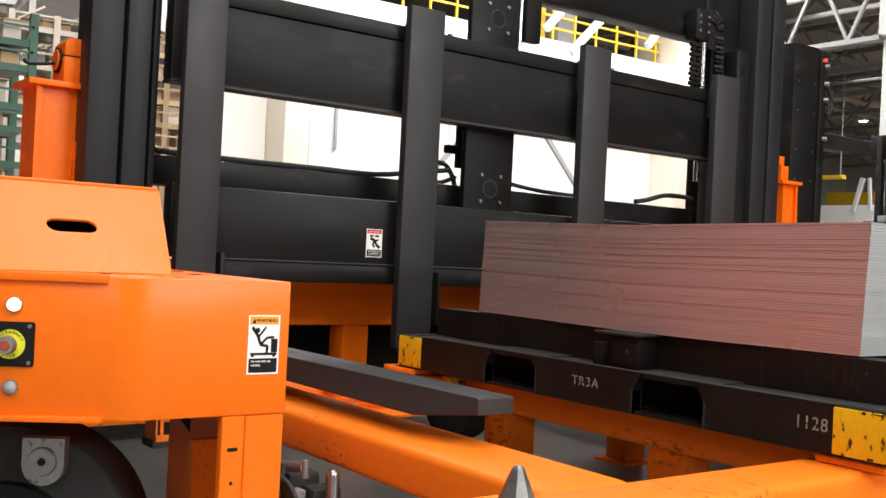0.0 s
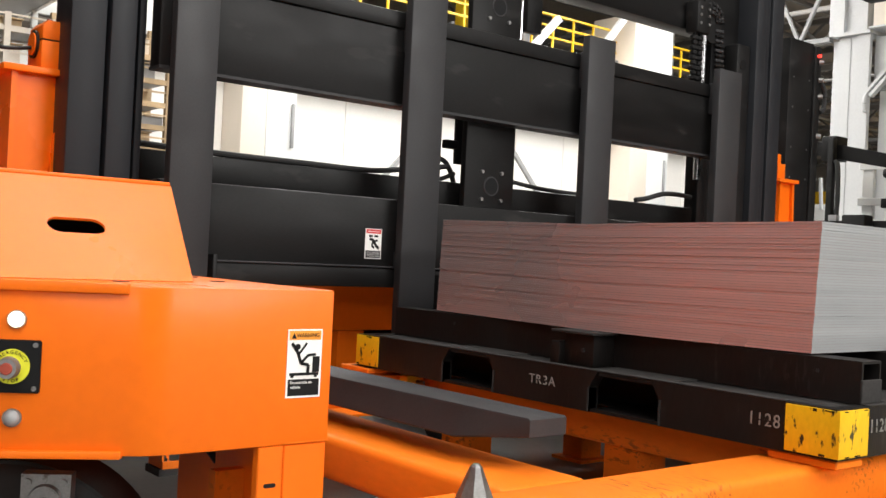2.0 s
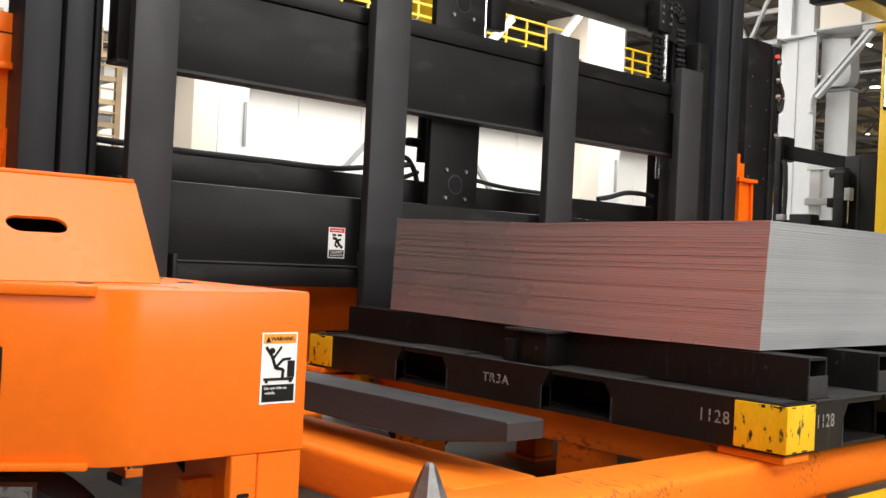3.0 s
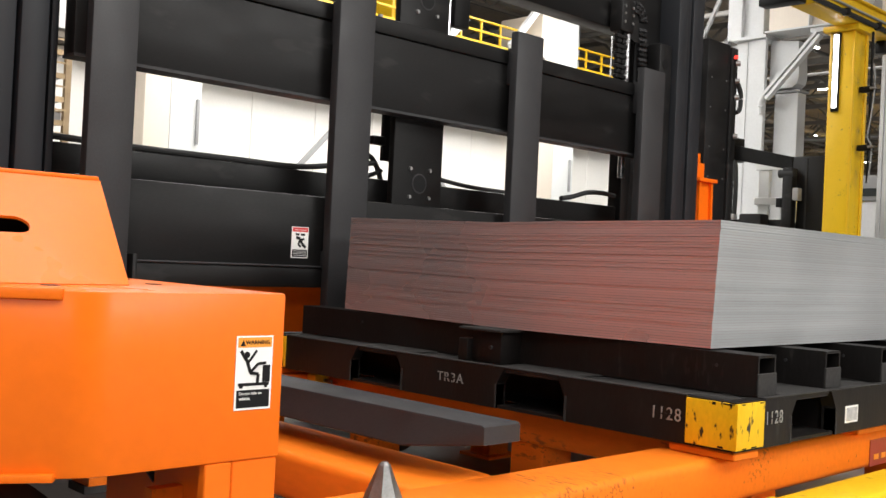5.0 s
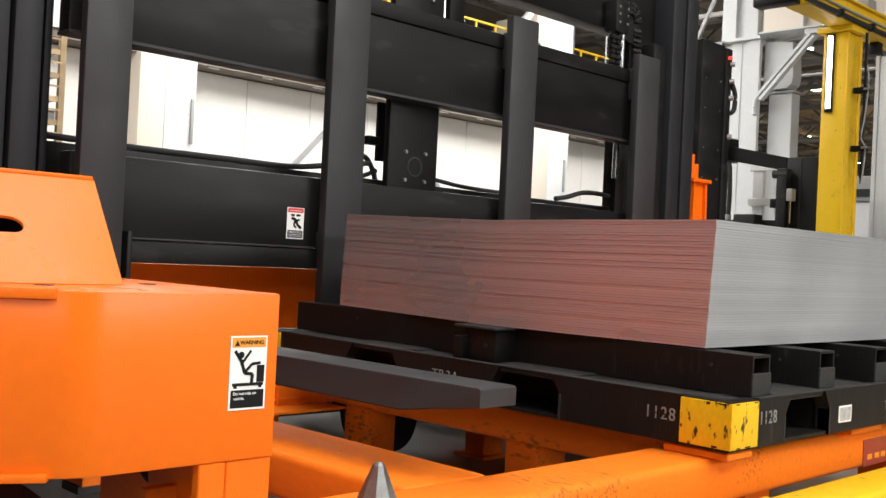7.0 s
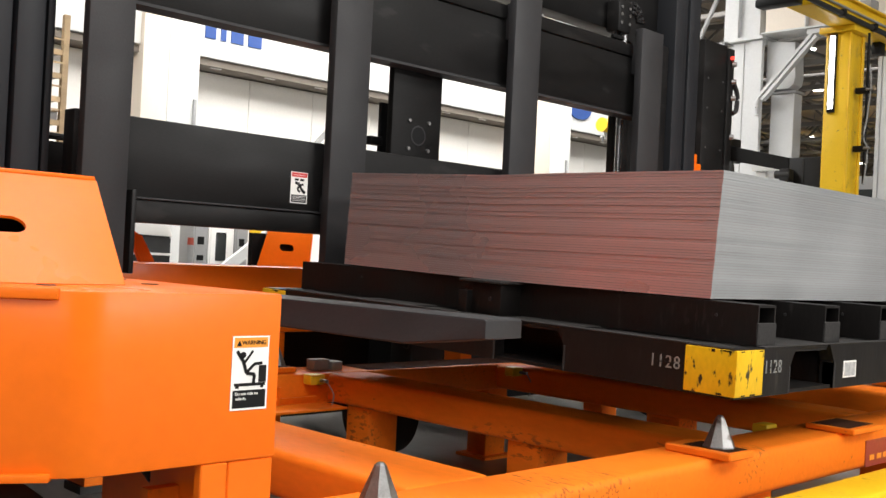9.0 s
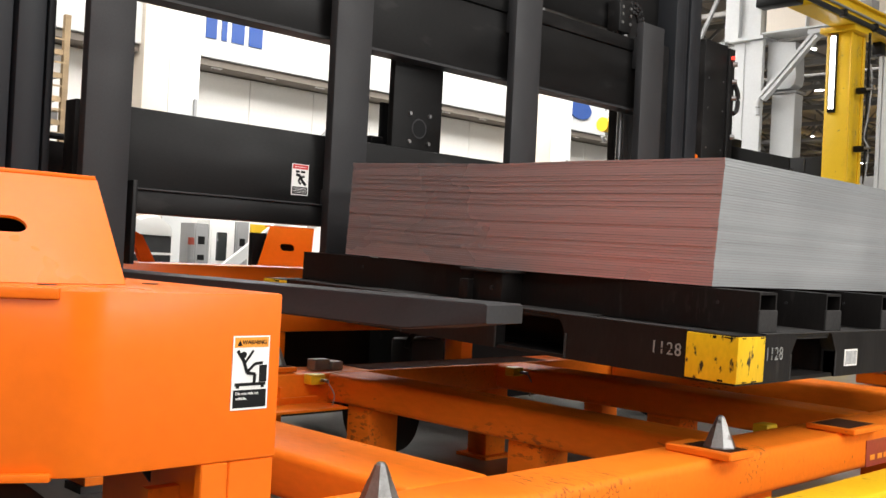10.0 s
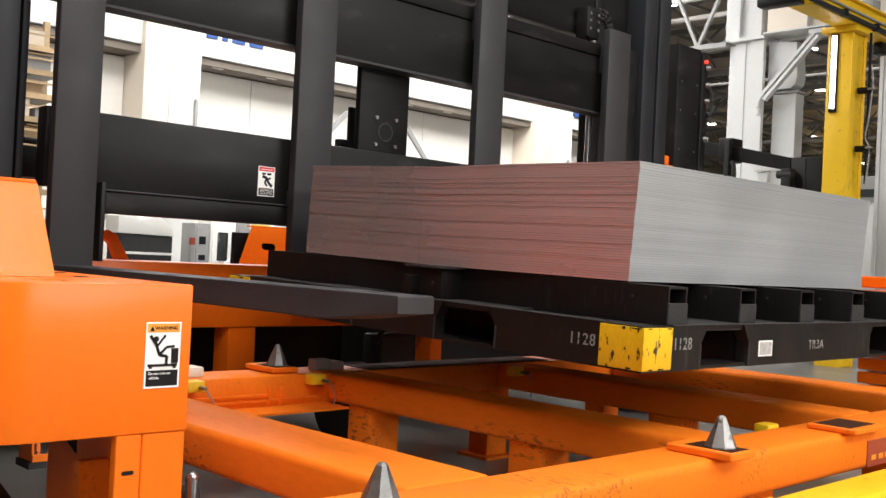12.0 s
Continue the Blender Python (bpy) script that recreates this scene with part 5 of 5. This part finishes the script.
    p = part("signal_post", box(B(), -5.75, -5.46, 8.86, 9.28, f + .3, 3.78, .01), BLACK, v, "black signal post with red lamp")
    part("post_side", box(B(), -5.70, -5.44, 9.285, 9.40, f + .3, 3.76, .01), BLACK, p)
    for z in (3.5, 3.32, 2.75, 3.15):
        part("knob", rod(B(), (-5.44, 9.36, z + .1), (-5.40, 9.38, z + .1), .03, .025), STEEL, p)
    part("red_lamp", rod(B(), (-5.44, 9.33, 3.66), (-5.41, 9.33, 3.66), .018, .018, 16), RED_ON, p, "lit red lamp")
    part("coil", tube(B(), curve_points([(-5.44, 9.41, 3.4), (-5.44, 9.48, 3.3), (-5.44, 9.47, 3.15), (-5.44, 9.40, 3.1)]), .025), RUBBER, p)
    for z in (3.4, 3.1, 2.7, 2.4):
        part("screw", rod(B(), (-5.46, 8.94, z), (-5.456, 8.94, z), .01, seg=8), STEEL, p)
        part("screw", rod(B(), (-5.46, 9.22, z), (-5.456, 9.22, z), .01, seg=8), STEEL, p)
    return v


def carriage(v):
    """The fork carriage, which slides up on the mast."""
    b = B()
    box(b, -5.06, -4.94, 2.16, 7.12, 2.39, 2.86, .006)
    c = part("fork_carriage", b, BLACK, v, "black fork carriage with four forks")
    part("top_rail", box(B(), -5.10, -4.925, 2.16, 7.12, 2.865, 2.968, .01), BLACK, c)
    part("bottom_edge", box(B(), -5.07, -4.93, 2.16, 7.12, 2.375, 2.392), GREY_FORK, c)
    part("lower_plate", box(B(), -5.06, -4.94, 2.2, 7.12, 1.362, 1.79, .008), BLACK, c)
    part("lower_rail", box(B(), -5.08, -4.915, 2.46, 7.12, 1.237, 1.358, .008), BLACK, c)
    part("rail_lip", box(B(), -5.0, -4.90, 2.46, 7.1, 1.3585, 1.369, .003, 1), GREY_FORK, c)
    part("side_plate", box(B(), -4.93, -4.80, 2.462, 2.49, .97, 1.40, .006), BLACK, c)
    part("side_plate", box(B(), -4.93, -4.78, 4.02, 4.045, .97, 1.33, .02), BLACK, c)
    part("centre_plate", box(B(), -5.12, -5.065, 4.42, 4.87, 1.30, 3.6, .008), BLACK, c)
    for z in (1.95, 3.20):
        cy = 4.66
        part("bore", rod(B(), (-5.064, 4.66, z), (-5.060, 4.66, z), .058, .058, 24), INK, c)
        part("bore_rim", rod(B(), (-5.0645, 4.66, z), (-5.0615, 4.66, z), .068, .066, 28), GREY_FORK, c)
        for dy in (-.09, .09):
            for dz in (-.095, .095):
                part("bolt", rod(B(), (-5.064, cy + dy, z + dz), (-5.05, cy + dy, z + dz), .015, .012, 12), STEEL, c)
    for y in (2.62, 4.15, 5.75):
        part("rail_bolt", rod(B(), (-4.95, y, 2.97), (-4.95, y, 2.985), .018, seg=10), STEEL, c)
    shapes = ((2.195, 2.44), (3.725, 4.003), (5.315, 5.595), (6.86, 7.162))
    for i, (y0, y1) in enumerate(shapes):
        # the outer forks are bare; the loaded ones hang low inside the pallet
        up, thick = (.945, .10) if i in (0, 3) else (.838, .034)
        low = up - thick
        b = B()
        top = 3.087
        box(b, -4.882, -4.812, y0, y1, low + .02, top, .008)
        box(b, -4.938, -4.876, y0 + .03, y1 - .03, 2.72, 2.98, .006)
        box(b, -4.938, -4.876, y0 + .03, y1 - .03, 1.24, 1.46, .006)
        yb0, yb1 = (2.185, 2.44) if i == 0 else (y0, y1)
        k = .02
        tip = -2.12
        prism(b, [(-4.82, low - .005), (tip - .28, low), (tip, up - thick * .62), (tip, up - .006), (tip - .01, up), (-4.82, up)], "y", yb0, yb1, .006)
        if i == 0:
            for q in b.verts:
                if q.co.x > tip - .04:
                    q.co.y = q.co.y if q.co.y > 2.3 else q.co.y + .085
        part("fork", b, GREY_FORK, c, "dark steel lift fork")
    warning_label(c, -4.939, 3.538, 3.66, 1.412, 1.598, .16, RED, False)
    return c


hall()
roof()
press_line()
hook_block()
cabinets()
racks()
white_columns()
yellow_gantry()
black_machine()
far_clutter()
stand()
PALLET_THING = pallet()
STACK = sheet_stack()
TRUCK = vehicle()
CARRIAGE = carriage(TRUCK)


def motions():
    truck_rows = [(t, pose(-4.9 + s, 4.3 + w, FLOOR, 0, 0, a)) for t, s, w, a in TRAVEL]
    walk(TRUCK, truck_rows)
    walk(CARRIAGE, [(t, pose(0, 0, z)) for t, z in LIFT])
    # the load stands until the forks carry it, then goes with the truck
    for ob in (PALLET_THING, STACK):
        o = Matrix.Translation(ORIGIN[ob] - Vector((-3.32, 4.6, .80)))
        rows = [(t, pose(-3.32, 4.6, .80 + z, 0, a, 0) @ o) for t, z, a in LOAD if t < 10]
        rows += [(t, pose(-4.9 + s, 4.3 + w, FLOOR, 0, 0, a) @ pose(1.58, .3, 1.0765 - FLOOR, 0, 1.38, 0) @ o) for t, s, w, a in TRAVEL if t > 10]
        walk(ob, rows)


motions()
